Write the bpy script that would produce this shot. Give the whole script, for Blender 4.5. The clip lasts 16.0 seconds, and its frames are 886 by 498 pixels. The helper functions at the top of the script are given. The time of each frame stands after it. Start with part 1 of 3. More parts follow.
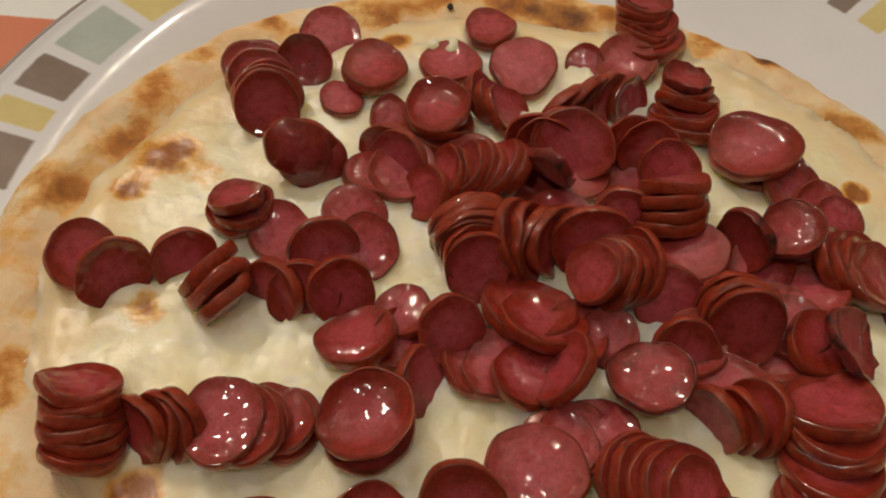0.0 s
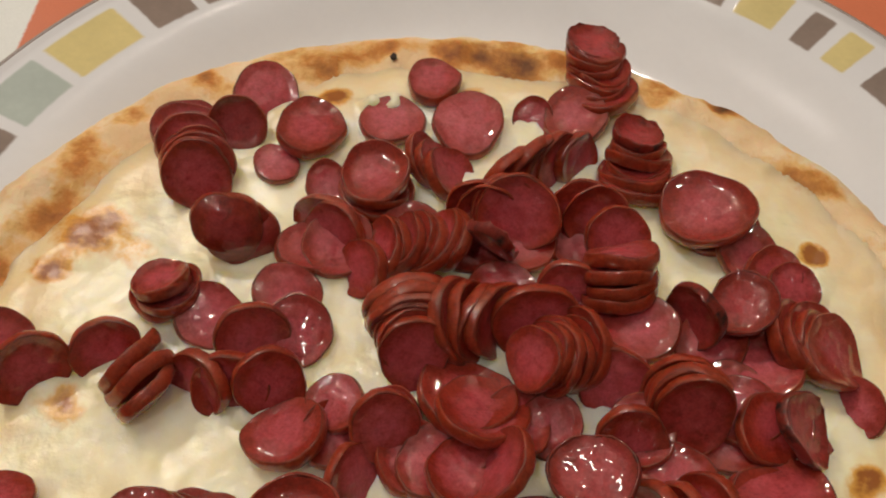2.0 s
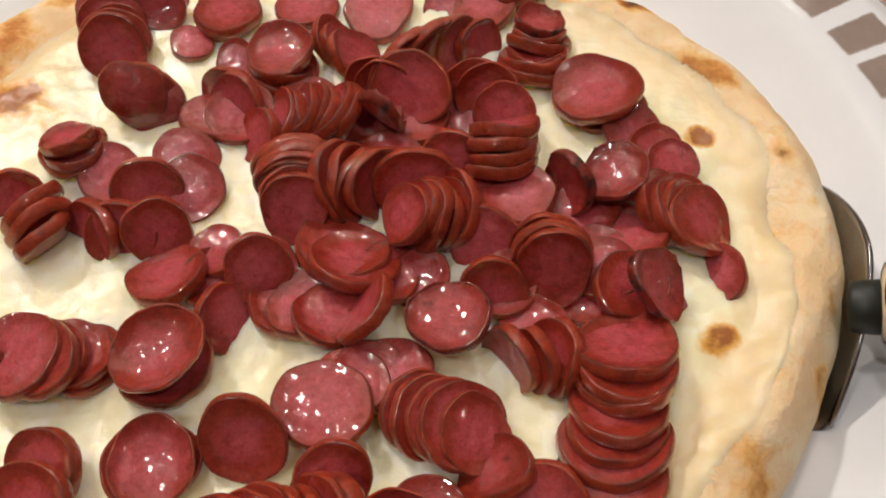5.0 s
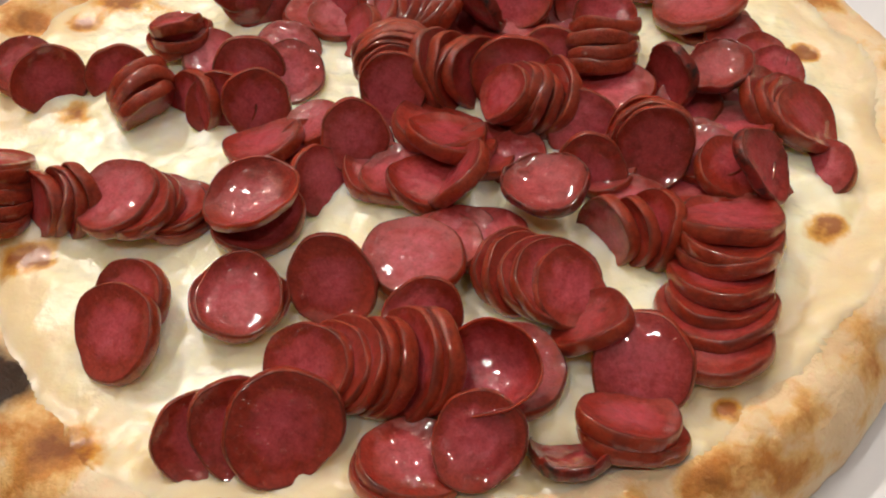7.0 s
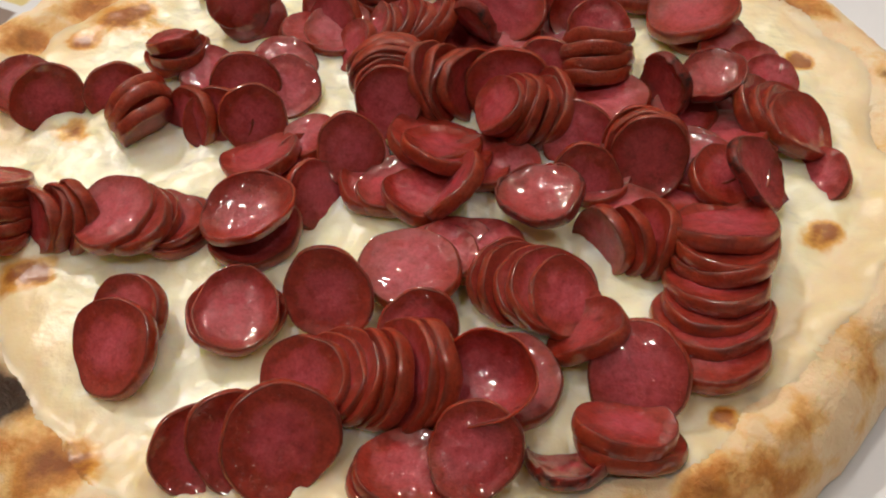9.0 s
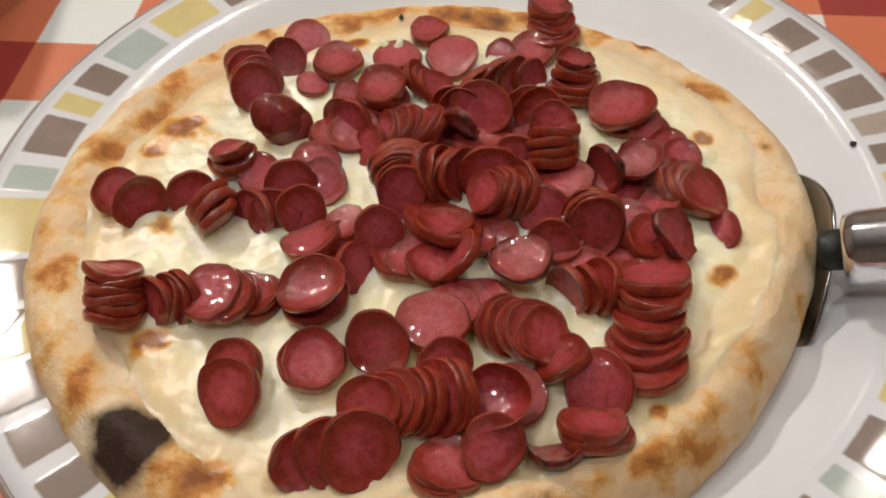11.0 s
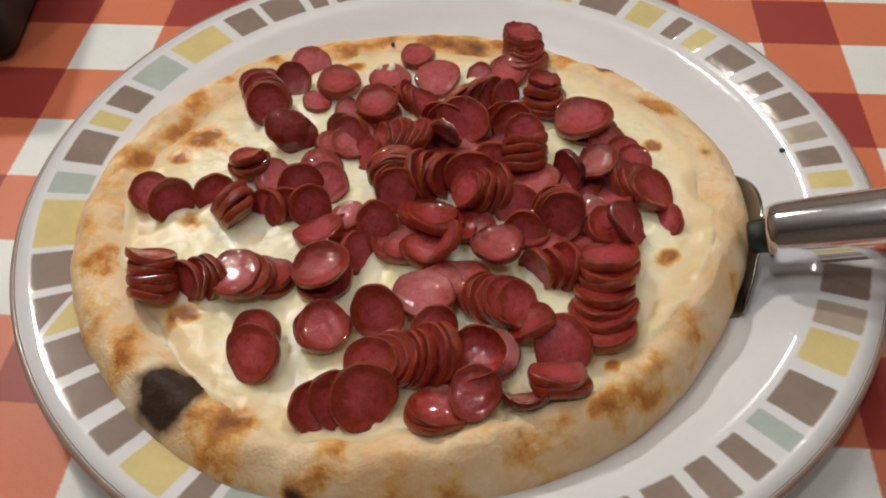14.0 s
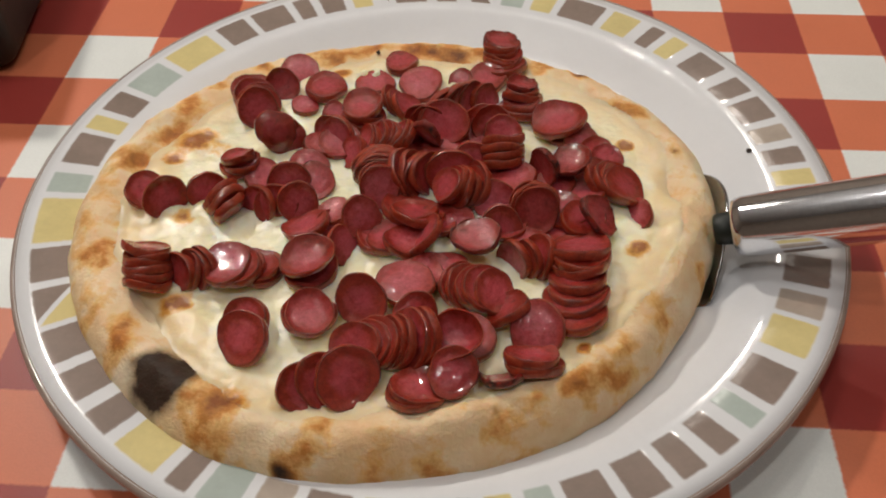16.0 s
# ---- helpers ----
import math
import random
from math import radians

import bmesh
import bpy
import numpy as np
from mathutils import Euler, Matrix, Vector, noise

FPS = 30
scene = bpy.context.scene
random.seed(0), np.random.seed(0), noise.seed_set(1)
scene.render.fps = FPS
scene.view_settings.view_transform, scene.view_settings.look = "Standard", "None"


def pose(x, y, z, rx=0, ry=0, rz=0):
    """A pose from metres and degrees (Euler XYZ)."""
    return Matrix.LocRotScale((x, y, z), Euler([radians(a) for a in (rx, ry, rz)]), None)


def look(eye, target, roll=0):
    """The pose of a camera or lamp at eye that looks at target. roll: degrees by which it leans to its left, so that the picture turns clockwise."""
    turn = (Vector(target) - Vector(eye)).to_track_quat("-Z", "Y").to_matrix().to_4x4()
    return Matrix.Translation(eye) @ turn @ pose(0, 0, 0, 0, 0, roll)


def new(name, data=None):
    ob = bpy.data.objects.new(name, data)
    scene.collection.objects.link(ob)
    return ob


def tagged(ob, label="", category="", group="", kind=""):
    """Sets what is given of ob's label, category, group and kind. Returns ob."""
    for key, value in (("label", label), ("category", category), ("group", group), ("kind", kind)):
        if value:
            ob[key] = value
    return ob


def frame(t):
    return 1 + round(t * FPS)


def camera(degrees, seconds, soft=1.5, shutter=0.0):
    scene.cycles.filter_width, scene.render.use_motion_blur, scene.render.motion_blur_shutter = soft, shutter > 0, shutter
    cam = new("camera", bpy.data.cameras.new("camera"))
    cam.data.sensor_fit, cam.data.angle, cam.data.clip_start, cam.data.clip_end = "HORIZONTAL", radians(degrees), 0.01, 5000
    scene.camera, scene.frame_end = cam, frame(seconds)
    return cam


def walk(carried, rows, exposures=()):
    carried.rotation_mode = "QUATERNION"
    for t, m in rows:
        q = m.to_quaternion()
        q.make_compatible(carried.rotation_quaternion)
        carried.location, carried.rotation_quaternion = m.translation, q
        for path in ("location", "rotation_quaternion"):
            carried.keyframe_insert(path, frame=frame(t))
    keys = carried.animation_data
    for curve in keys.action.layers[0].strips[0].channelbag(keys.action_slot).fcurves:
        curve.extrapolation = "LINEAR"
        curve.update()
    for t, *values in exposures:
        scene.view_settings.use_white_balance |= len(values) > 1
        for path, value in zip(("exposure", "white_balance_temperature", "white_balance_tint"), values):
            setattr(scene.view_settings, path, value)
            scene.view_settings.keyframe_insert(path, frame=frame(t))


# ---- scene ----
cam = camera(51.1, 16.0, soft=2.0)
# seconds, eye, a point looked at, roll
PATH = [
    (0, (-0.01415, -0.12946, 0.19386), (-0.02725, 0.04667, -0.04864), 3.8),
    (0.5, (-0.01571, -0.12774, 0.19286), (-0.02821, 0.04906, -0.04919), 3.9),
    (1, (-0.01712, -0.12205, 0.19250), (-0.02747, 0.05186, -0.05173), 4.4),
    (1.5, (-0.01316, -0.11369, 0.19663), (-0.02278, 0.05703, -0.04987), 4.2),
    (2, (-0.00472, -0.10548, 0.19866), (-0.01548, 0.06562, -0.04754), 3.2),
    (2.5, (0.00366, -0.10362, 0.19733), (-0.00821, 0.06673, -0.04933), 2.3),
    (3, (0.00817, -0.10463, 0.19868), (-0.00524, 0.06657, -0.04731), 1.4),
    (3.5, (0.01437, -0.10747, 0.19908), (0.00313, 0.06071, -0.04909), 1.9),
    (4, (0.02298, -0.11493, 0.19657), (0.00848, 0.04992, -0.05366), 1.0),
    (4.2, (0.02556, -0.11678, 0.19662), (0.00942, 0.04610, -0.05480), 0.9),
    (6.3, (0.03536, -0.14959, 0.18007), (-0.00369, 0.02600, -0.06002), -0.9),
    (6.5, (0.03386, -0.15277, 0.17782), (-0.00807, 0.02504, -0.06015), -1.4),
    (7, (0.03238, -0.16103, 0.16477), (-0.01545, 0.02322, -0.06710), -1.3),
    (7.5, (0.03206, -0.16276, 0.15687), (-0.01805, 0.02270, -0.07355), -1.3),
    (8, (0.03211, -0.16227, 0.15810), (-0.01789, 0.02368, -0.07194), -1.5),
    (8.5, (0.03272, -0.16088, 0.16163), (-0.01770, 0.02559, -0.06790), -2.0),
    (9, (0.03431, -0.16133, 0.16488), (-0.01606, 0.02589, -0.06406), -2.4),
    (9.5, (0.03233, -0.16452, 0.17545), (-0.01407, 0.01973, -0.05671), -2.8),
    (10, (0.02977, -0.17368, 0.19234), (-0.00945, 0.01085, -0.04091), -2.3),
    (10.2, (0.02866, -0.17834, 0.20061), (-0.00926, 0.00776, -0.03163), -2.3),
    (12.3, (0.02893, -0.21717, 0.24256), (-0.00222, -0.02466, 0.01460), -1.7),
    (12.5, (0.02923, -0.22038, 0.24268), (-0.00156, -0.02623, 0.01606), -1.5),
    (13, (0.03111, -0.22500, 0.24739), (0.00098, -0.02953, 0.02183), -1.5),
    (13.5, (0.03360, -0.22974, 0.24954), (0.00231, -0.03294, 0.02528), -1.7),
    (14, (0.03379, -0.23506, 0.25101), (0.00327, -0.03619, 0.02848), -1.5),
    (14.5, (0.03311, -0.24154, 0.25369), (0.00361, -0.04101, 0.03252), -1.1),
    (15, (0.03591, -0.24612, 0.25550), (0.00596, -0.04490, 0.03502), -1.3),
    (15.5, (0.03856, -0.24925, 0.25497), (0.00911, -0.04626, 0.03605), -1.3),
    (16, (0.04023, -0.25217, 0.25490), (0.01118, -0.04740, 0.03759), -1.2),
]
EXPOSURES = [(0.0, -0.65, 7500, 12), (0.5, -1.02, 7350, 12), (1.0, -0.5, 7250, 12), (1.5, -0.45, 7150, 12), (3.0, -0.4, 7000, 12), (3.5, -0.43, 6950, 12), (4.0, -0.06, 6850, 12), (7.0, 0.08, 6600, 12), (9.0, -0.06, 6550, 11), (10.0, -0.08, 6550, 11), (12.5, -0.31, 6500, 10), (16.0, -0.31, 6500, 10)]
walk(cam, [(t, look(eye, target, roll)) for t, eye, target, roll in PATH], EXPOSURES)

# ---------------------------------------------------------------- world and light
world = bpy.data.worlds.new("room_light")
scene.world = world
world.use_nodes = True
world.node_tree.nodes["Background"].inputs["Color"].default_value = (1.0, 0.86, 0.70, 1)
world.node_tree.nodes["Background"].inputs["Strength"].default_value = 0.0


def lamp(name, kind, eye, target, power, size, color):
    data = bpy.data.lights.new(name, kind)
    data.energy, data.color = power, color
    if kind == "AREA":
        data.shape, data.size = "DISK", size
    else:
        data.shadow_soft_size = size
    ob = new(name, data)
    ob.matrix_world = look(eye, target)
    return ob


WARM = (1.0, 0.93, 0.84)
lamp("pendant_lamp", "POINT", (-0.80, 0.72, 1.20), (0, 0, 0), 46.0, 0.045, WARM)
lamp("pendant_lamp", "POINT", (0.20, 1.10, 1.15), (0, 0, 0), 13.0, 0.018, WARM)
# Small unseen spots, added to give the oil sharp glints.
lamp("glint_spot", "POINT", (-0.35, 1.55, 2.30), (0, 0, 0), 8.0, 0.014, WARM)
lamp("glint_spot", "POINT", (0.75, 1.45, 2.30), (0, 0, 0), 8.0, 0.014, WARM)
# Unseen fill lamps added overhead; the last also sets the glare on the plate.
lamp("ceiling_fill", "AREA", (-0.6, -1.0, 2.4), (0, 0, 0), 11.0, 0.12, (1.0, 0.96, 0.92))
lamp("ceiling_fill", "AREA", (0.9, -0.7, 2.4), (0, 0, 0), 8.0, 0.12, (1.0, 0.96, 0.92))
lamp("ceiling_fill", "POINT", (-0.55, 0.2, 2.05), (0, 0, 0), 22.0, 0.10, (1.0, 0.96, 0.92))


# ---------------------------------------------------------------- materials
def material(name):
    m = bpy.data.materials.new(name)
    m.use_nodes = True
    return m, m.node_tree.nodes, m.node_tree.links, m.node_tree.nodes["Principled BSDF"]


def noise_node(nodes, links, scale, detail=4.0, vector=None, rough=0.55):
    n = nodes.new("ShaderNodeTexNoise")
    n.inputs["Scale"].default_value, n.inputs["Detail"].default_value = scale, detail
    n.inputs["Roughness"].default_value = rough
    if vector is not None:
        links.new(vector, n.inputs["Vector"])
    return n


def ramp(nodes, links, source, stops):
    r = nodes.new("ShaderNodeValToRGB")
    while len(r.color_ramp.elements) < len(stops):
        r.color_ramp.elements.new(0.5)
    for e, (p, c) in zip(r.color_ramp.elements, stops):
        e.position, e.color = p, (*c, 1)
    links.new(source, r.inputs["Fac"])
    return r.outputs["Color"]


def mix(nodes, links, fac, a, b, blend="MIX"):
    n = nodes.new("ShaderNodeMix")
    n.data_type, n.blend_type = "RGBA", blend
    for value, socket in ((fac, n.inputs[0]), (a, n.inputs[6]), (b, n.inputs[7])):
        if isinstance(value, (int, float)):
            socket.default_value = value
        elif isinstance(value, tuple):
            socket.default_value = (*value, 1)
        else:
            links.new(value, socket)
    return n.outputs[2]


def math_node(nodes, links, op, a, b=0.0, c=0.0):
    n = nodes.new("ShaderNodeMath")
    n.operation = op
    for value, socket in zip((a, b, c), n.inputs):
        if isinstance(value, (int, float)):
            socket.default_value = value
        else:
            links.new(value, socket)
    return n.outputs[0]


def bump(nodes, links, bsdf, height, strength, distance, coat=False):
    b = nodes.new("ShaderNodeBump")
    b.inputs["Strength"].default_value, b.inputs["Distance"].default_value = strength, distance
    links.new(height, b.inputs["Height"])
    links.new(b.outputs[0], bsdf.inputs["Normal"])
    if coat:
        links.new(b.outputs[0], bsdf.inputs["Coat Normal"])
    return b


def sausage_material(name, core, edge, burnt, gloss=0.24, start=0.60, film_weight=1.0):
    """Cooked sausage: pink core, browner towards the casing, dark spots, an oily film."""
    m, nodes, links, bsdf = material(name)
    co = nodes.new("ShaderNodeTexCoord").outputs["Object"]
    info = nodes.new("ShaderNodeObjectInfo").outputs["Random"]
    sep = nodes.new("ShaderNodeSeparateXYZ")
    links.new(co, sep.inputs[0])
    rr = math_node(nodes, links, "SQRT", math_node(nodes, links, "ADD", math_node(nodes, links, "MULTIPLY", sep.outputs[0], sep.outputs[0]),
                                                   math_node(nodes, links, "MULTIPLY", sep.outputs[1], sep.outputs[1])))
    shift = nodes.new("ShaderNodeVectorMath")
    shift.operation = "ADD"
    links.new(co, shift.inputs[0])
    offs = nodes.new("ShaderNodeCombineXYZ")
    for k in range(3):
        links.new(math_node(nodes, links, "MULTIPLY", info, 0.7 + 0.3 * k), offs.inputs[k])
    links.new(offs.outputs[0], shift.inputs[1])
    v = shift.outputs[0]
    big, fine = noise_node(nodes, links, 260, 3, v), noise_node(nodes, links, 1300, 4, v, 0.7)
    rim = math_node(nodes, links, "ADD", math_node(nodes, links, "MULTIPLY", rr, 125.0), math_node(nodes, links, "MULTIPLY_ADD", big.outputs[0], 0.9, -0.45))
    rim = math_node(nodes, links, "ADD", rim, math_node(nodes, links, "MULTIPLY_ADD", info, 0.35, -0.2))
    col = ramp(nodes, links, rim, ((0.35, core), (0.72, tuple((a + b) / 2 for a, b in zip(core, edge))), (0.98, edge)))
    speck = ramp(nodes, links, fine.outputs[0], ((0.34, (0.72, 0.68, 0.66)), (0.55, (1, 1, 1)), (0.75, (1.15, 1.15, 1.12))))
    col = mix(nodes, links, 0.8, col, speck, "MULTIPLY")
    cloud = ramp(nodes, links, noise_node(nodes, links, 420, 5, v, 0.65).outputs[0], ((0.32, (0.72, 0.66, 0.62)), (0.52, (1, 1, 1)), (0.72, (1.12, 1.28, 1.32))))
    col = mix(nodes, links, 0.85, col, cloud, "MULTIPLY")
    blot = ramp(nodes, links, big.outputs[0], ((start, (0, 0, 0)), (start + 0.16, (1, 1, 1))))
    col = mix(nodes, links, math_node(nodes, links, "MULTIPLY", blot, 0.6 if start > 0.5 else 1.0), col, burnt)
    # the lip that stood up in the oven is browned in stretches
    lip = nodes.new("ShaderNodeAttribute")
    lip.attribute_name = "lip"
    crisp = math_node(nodes, links, "ADD", lip.outputs["Fac"], math_node(nodes, links, "MULTIPLY_ADD", noise_node(nodes, links, 120, 3, v).outputs[0], 2.6, -1.72))
    crisp = ramp(nodes, links, crisp, ((0.10, (0, 0, 0)), (0.75, (1, 1, 1))))
    col = mix(nodes, links, math_node(nodes, links, "MULTIPLY", crisp, 0.9), col, (0.12, 0.017, 0.008))
    links.new(col, bsdf.inputs["Base Color"])
    bsdf.inputs["Roughness"].default_value = gloss + 0.14
    bsdf.inputs["Subsurface Weight"].default_value = 0.65
    bsdf.inputs["Subsurface Radius"].default_value = (1.0, 0.30, 0.22)
    bsdf.inputs["Subsurface Scale"].default_value = 0.0040
    bsdf.inputs["Coat Weight"].default_value = film_weight
    bsdf.inputs["Specular IOR Level"].default_value = 0.12
    bsdf.inputs["Coat IOR"].default_value = 1.62
    bsdf.inputs["Coat Roughness"].default_value = 0.04
    # a smooth film of oil, and patches of tiny round droplets on it
    wide = noise_node(nodes, links, 260, 1.0, v, 0.4)
    beads = nodes.new("ShaderNodeTexVoronoi")
    beads.inputs["Scale"].default_value = 1150
    links.new(v, beads.inputs["Vector"])
    bead = math_node(nodes, links, "MAXIMUM", math_node(nodes, links, "SUBTRACT", 0.16, math_node(nodes, links, "MULTIPLY", beads.outputs["Distance"], beads.outputs["Distance"])), 0.0)
    where = ramp(nodes, links, noise_node(nodes, links, 190, 2, v).outputs[0], ((0.43, (0, 0, 0)), (0.56, (1, 1, 1))))
    film_h = math_node(nodes, links, "ADD", math_node(nodes, links, "MULTIPLY", wide.outputs[0], 0.42), math_node(nodes, links, "MULTIPLY", math_node(nodes, links, "MULTIPLY", bead, where), 1.75))
    h = math_node(nodes, links, "ADD", fine.outputs[0], math_node(nodes, links, "MULTIPLY", big.outputs[0], 1.6))
    bump(nodes, links, bsdf, h, 0.25, 0.0004)
    film = nodes.new("ShaderNodeBump")
    film.inputs["Strength"].default_value, film.inputs["Distance"].default_value = 1.0, 0.0013
    links.new(film_h, film.inputs["Height"])
    links.new(film.outputs[0], bsdf.inputs["Coat Normal"])
    return m


MEAT = sausage_material("sausage_meat", (0.443, 0.0612, 0.0744), (0.292, 0.0270, 0.0140), (0.184, 0.0135, 0.0074))
MEAT_PINK = sausage_material("pale_sausage_meat", (0.475, 0.0774, 0.0930), (0.346, 0.0387, 0.0298), (0.248, 0.0252, 0.0177))
MEAT_DARK = sausage_material("browned_sausage_meat", (0.356, 0.0396, 0.0409), (0.238, 0.0189, 0.0093), (0.095, 0.010, 0.006))
SKIN = sausage_material("sausage_casing", (0.35, 0.045, 0.018), (0.31, 0.038, 0.013), (0.14, 0.013, 0.006), 0.28, 0.55, 1.0)
SKIN_BURNT = sausage_material("burnt_casing", (0.259, 0.0243, 0.0130), (0.184, 0.0162, 0.0093), (0.016, 0.0072, 0.0052), 0.28, 0.49)
MEAT_BURNT = sausage_material("burnt_sausage_meat", (0.410, 0.0495, 0.0539), (0.248, 0.0225, 0.0121), (0.068, 0.0093, 0.0062), 0.26, 0.60)


def cheese_material():
    m, nodes, links, bsdf = material("melted_cheese")
    co = nodes.new("ShaderNodeTexCoord").outputs["Object"]
    att = nodes.new("ShaderNodeAttribute")
    att.attribute_name = "toast"
    a, b = noise_node(nodes, links, 70, 5, co), noise_node(nodes, links, 420, 4, co)
    col = ramp(nodes, links, a.outputs[0], ((0.30, (0.82, 0.72, 0.42)), (0.50, (0.88, 0.82, 0.57)), (0.72, (0.90, 0.87, 0.72))))
    t = math_node(nodes, links, "MULTIPLY", att.outputs["Fac"], math_node(nodes, links, "MULTIPLY_ADD", b.outputs[0], 1.5, 0.25))
    gold = ramp(nodes, links, t, ((0.25, (1, 1, 1)), (0.55, (0.85, 0.52, 0.16)), (0.95, (0.42, 0.16, 0.035))))
    col = mix(nodes, links, 1.0, col, gold, "MULTIPLY")
    rim = nodes.new("ShaderNodeAttribute")
    rim.attribute_name = "thin"
    c = noise_node(nodes, links, 130, 4, co)
    fade = math_node(nodes, links, "ADD", rim.outputs["Fac"], math_node(nodes, links, "MULTIPLY_ADD", c.outputs[0], 1.6, -0.8))
    bare = ramp(nodes, links, fade, ((0.12, (0, 0, 0)), (0.75, (1, 1, 1))))
    col = mix(nodes, links, bare, col, mix(nodes, links, 1.0, mix(nodes, links, c.outputs[0], (0.76, 0.54, 0.28), (0.86, 0.73, 0.47)), gold, "MULTIPLY"))
    links.new(col, bsdf.inputs["Base Color"])
    links.new(math_node(nodes, links, "MULTIPLY_ADD", bare, -0.7, 0.75), bsdf.inputs["Coat Weight"])
    bsdf.inputs["Roughness"].default_value = 0.34
    bsdf.inputs["Subsurface Weight"].default_value = 0.9
    bsdf.inputs["Subsurface Radius"].default_value = (1.0, 0.85, 0.5)
    bsdf.inputs["Subsurface Scale"].default_value = 0.007
    bsdf.inputs["Coat Weight"].default_value = 0.8
    bsdf.inputs["Coat Roughness"].default_value = 0.07
    h = math_node(nodes, links, "ADD", a.outputs[0], math_node(nodes, links, "MULTIPLY", b.outputs[0], 0.6))
    bump(nodes, links, bsdf, h, 0.3, 0.0012)
    wet = nodes.new("ShaderNodeBump")
    wet.inputs["Strength"].default_value, wet.inputs["Distance"].default_value = 1.0, 0.0019
    links.new(math_node(nodes, links, "ADD", noise_node(nodes, links, 210, 1.5, co).outputs[0], math_node(nodes, links, "MULTIPLY", b.outputs[0], 0.25)), wet.inputs["Height"])
    links.new(wet.outputs[0], bsdf.inputs["Coat Normal"])
    return m


def crust_material():
    m, nodes, links, bsdf = material("baked_crust")
    co = nodes.new("ShaderNodeTexCoord").outputs["Object"]
    att, ch = nodes.new("ShaderNodeAttribute"), nodes.new("ShaderNodeAttribute")
    att.attribute_name, ch.attribute_name = "toast", "char"
    a, b, c = noise_node(nodes, links, 45, 5, co), noise_node(nodes, links, 190, 5, co, 0.65), noise_node(nodes, links, 900, 3, co)
    col = ramp(nodes, links, a.outputs[0], ((0.30, (0.72, 0.46, 0.23)), (0.50, (0.81, 0.60, 0.36)), (0.68, (0.86, 0.73, 0.52))))
    patch = noise_node(nodes, links, 95, 6, co, 0.6)
    t = math_node(nodes, links, "ADD", math_node(nodes, links, "MULTIPLY", att.outputs["Fac"], 0.62), math_node(nodes, links, "MULTIPLY_ADD", patch.outputs[0], 1.7, -0.85))
    t = math_node(nodes, links, "ADD", t, math_node(nodes, links, "MULTIPLY_ADD", a.outputs[0], 0.7, -0.33))
    brown = ramp(nodes, links, t, ((0.12, (1, 1, 1)), (0.32, (0.94, 0.74, 0.45)), (0.52, (0.68, 0.36, 0.12)), (0.85, (0.30, 0.12, 0.04))))
    col = mix(nodes, links, 1.0, col, brown, "MULTIPLY")
    k = math_node(nodes, links, "MULTIPLY", ch.outputs["Fac"], math_node(nodes, links, "MULTIPLY_ADD", b.outputs[0], 1.2, 0.4))
    burnt = ramp(nodes, links, k, ((0.12, (0, 0, 0)), (0.80, (1, 1, 1))))
    col = mix(nodes, links, burnt, col, (0.036, 0.017, 0.008))
    links.new(col, bsdf.inputs["Base Color"])
    bsdf.inputs["Roughness"].default_value = 0.62
    bsdf.inputs["Specular IOR Level"].default_value = 0.35
    bsdf.inputs["Subsurface Weight"].default_value = 0.25
    bsdf.inputs["Subsurface Scale"].default_value = 0.002
    h = math_node(nodes, links, "ADD", b.outputs[0], math_node(nodes, links, "MULTIPLY", c.outputs[0], 0.4))
    bump(nodes, links, bsdf, h, 0.7, 0.0012)
    return m


def glaze(name, color, spread=0.12, rough=0.09, ground=None):
    """Glazed ceramic with faint mottling and a just uneven gloss."""
    m, nodes, links, bsdf = material(name)
    co = nodes.new("ShaderNodeTexCoord").outputs["Object"]
    a, b = noise_node(nodes, links, 60, 4, co), noise_node(nodes, links, 500, 3, co)
    f = math_node(nodes, links, "ADD", math_node(nodes, links, "MULTIPLY", a.outputs[0], 0.7), math_node(nodes, links, "MULTIPLY", b.outputs[0], 0.3))
    col = ramp(nodes, links, f, ((0.3, tuple(x * (1 - spread) for x in color)), (0.7, tuple(min(x * (1 + spread), 0.95) for x in color))))
    if ground:
        att = nodes.new("ShaderNodeAttribute")
        att.attribute_name = "cover"
        smooth = nodes.new("ShaderNodeMapRange")
        smooth.interpolation_type = "SMOOTHSTEP"
        links.new(math_node(nodes, links, "ADD", att.outputs["Fac"], math_node(nodes, links, "MULTIPLY_ADD", b.outputs[0], 0.4, -0.2)), smooth.inputs[0])
        col = mix(nodes, links, smooth.outputs[0], ground, col)
    links.new(col, bsdf.inputs["Base Color"])
    links.new(math_node(nodes, links, "MULTIPLY_ADD", b.outputs[0], 0.06, rough - 0.02), bsdf.inputs["Roughness"])
    bsdf.inputs["Coat Weight"].default_value = 0.4
    bsdf.inputs["Coat Roughness"].default_value = 0.05
    bump(nodes, links, bsdf, a.outputs[0], 0.05, 0.002)
    return m


WHITE = (0.72, 0.725, 0.74)
PORCELAIN = glaze("white_glazed_ceramic", WHITE, 0.025)
RIM_BROWN = glaze("brown_rim_glaze", (0.27, 0.205, 0.170), 0.2, 0.32)
SQUARE = {"b": glaze("brown_square_glaze", (0.26, 0.20, 0.168), 0.14, 0.09, WHITE), "y": glaze("yellow_square_glaze", (0.66, 0.55, 0.25), 0.10, 0.09, WHITE),
          "g": glaze("green_square_glaze", (0.42, 0.48, 0.44), 0.10, 0.09, WHITE), "l": glaze("light_brown_square_glaze", (0.42, 0.35, 0.29), 0.12, 0.09, WHITE)}

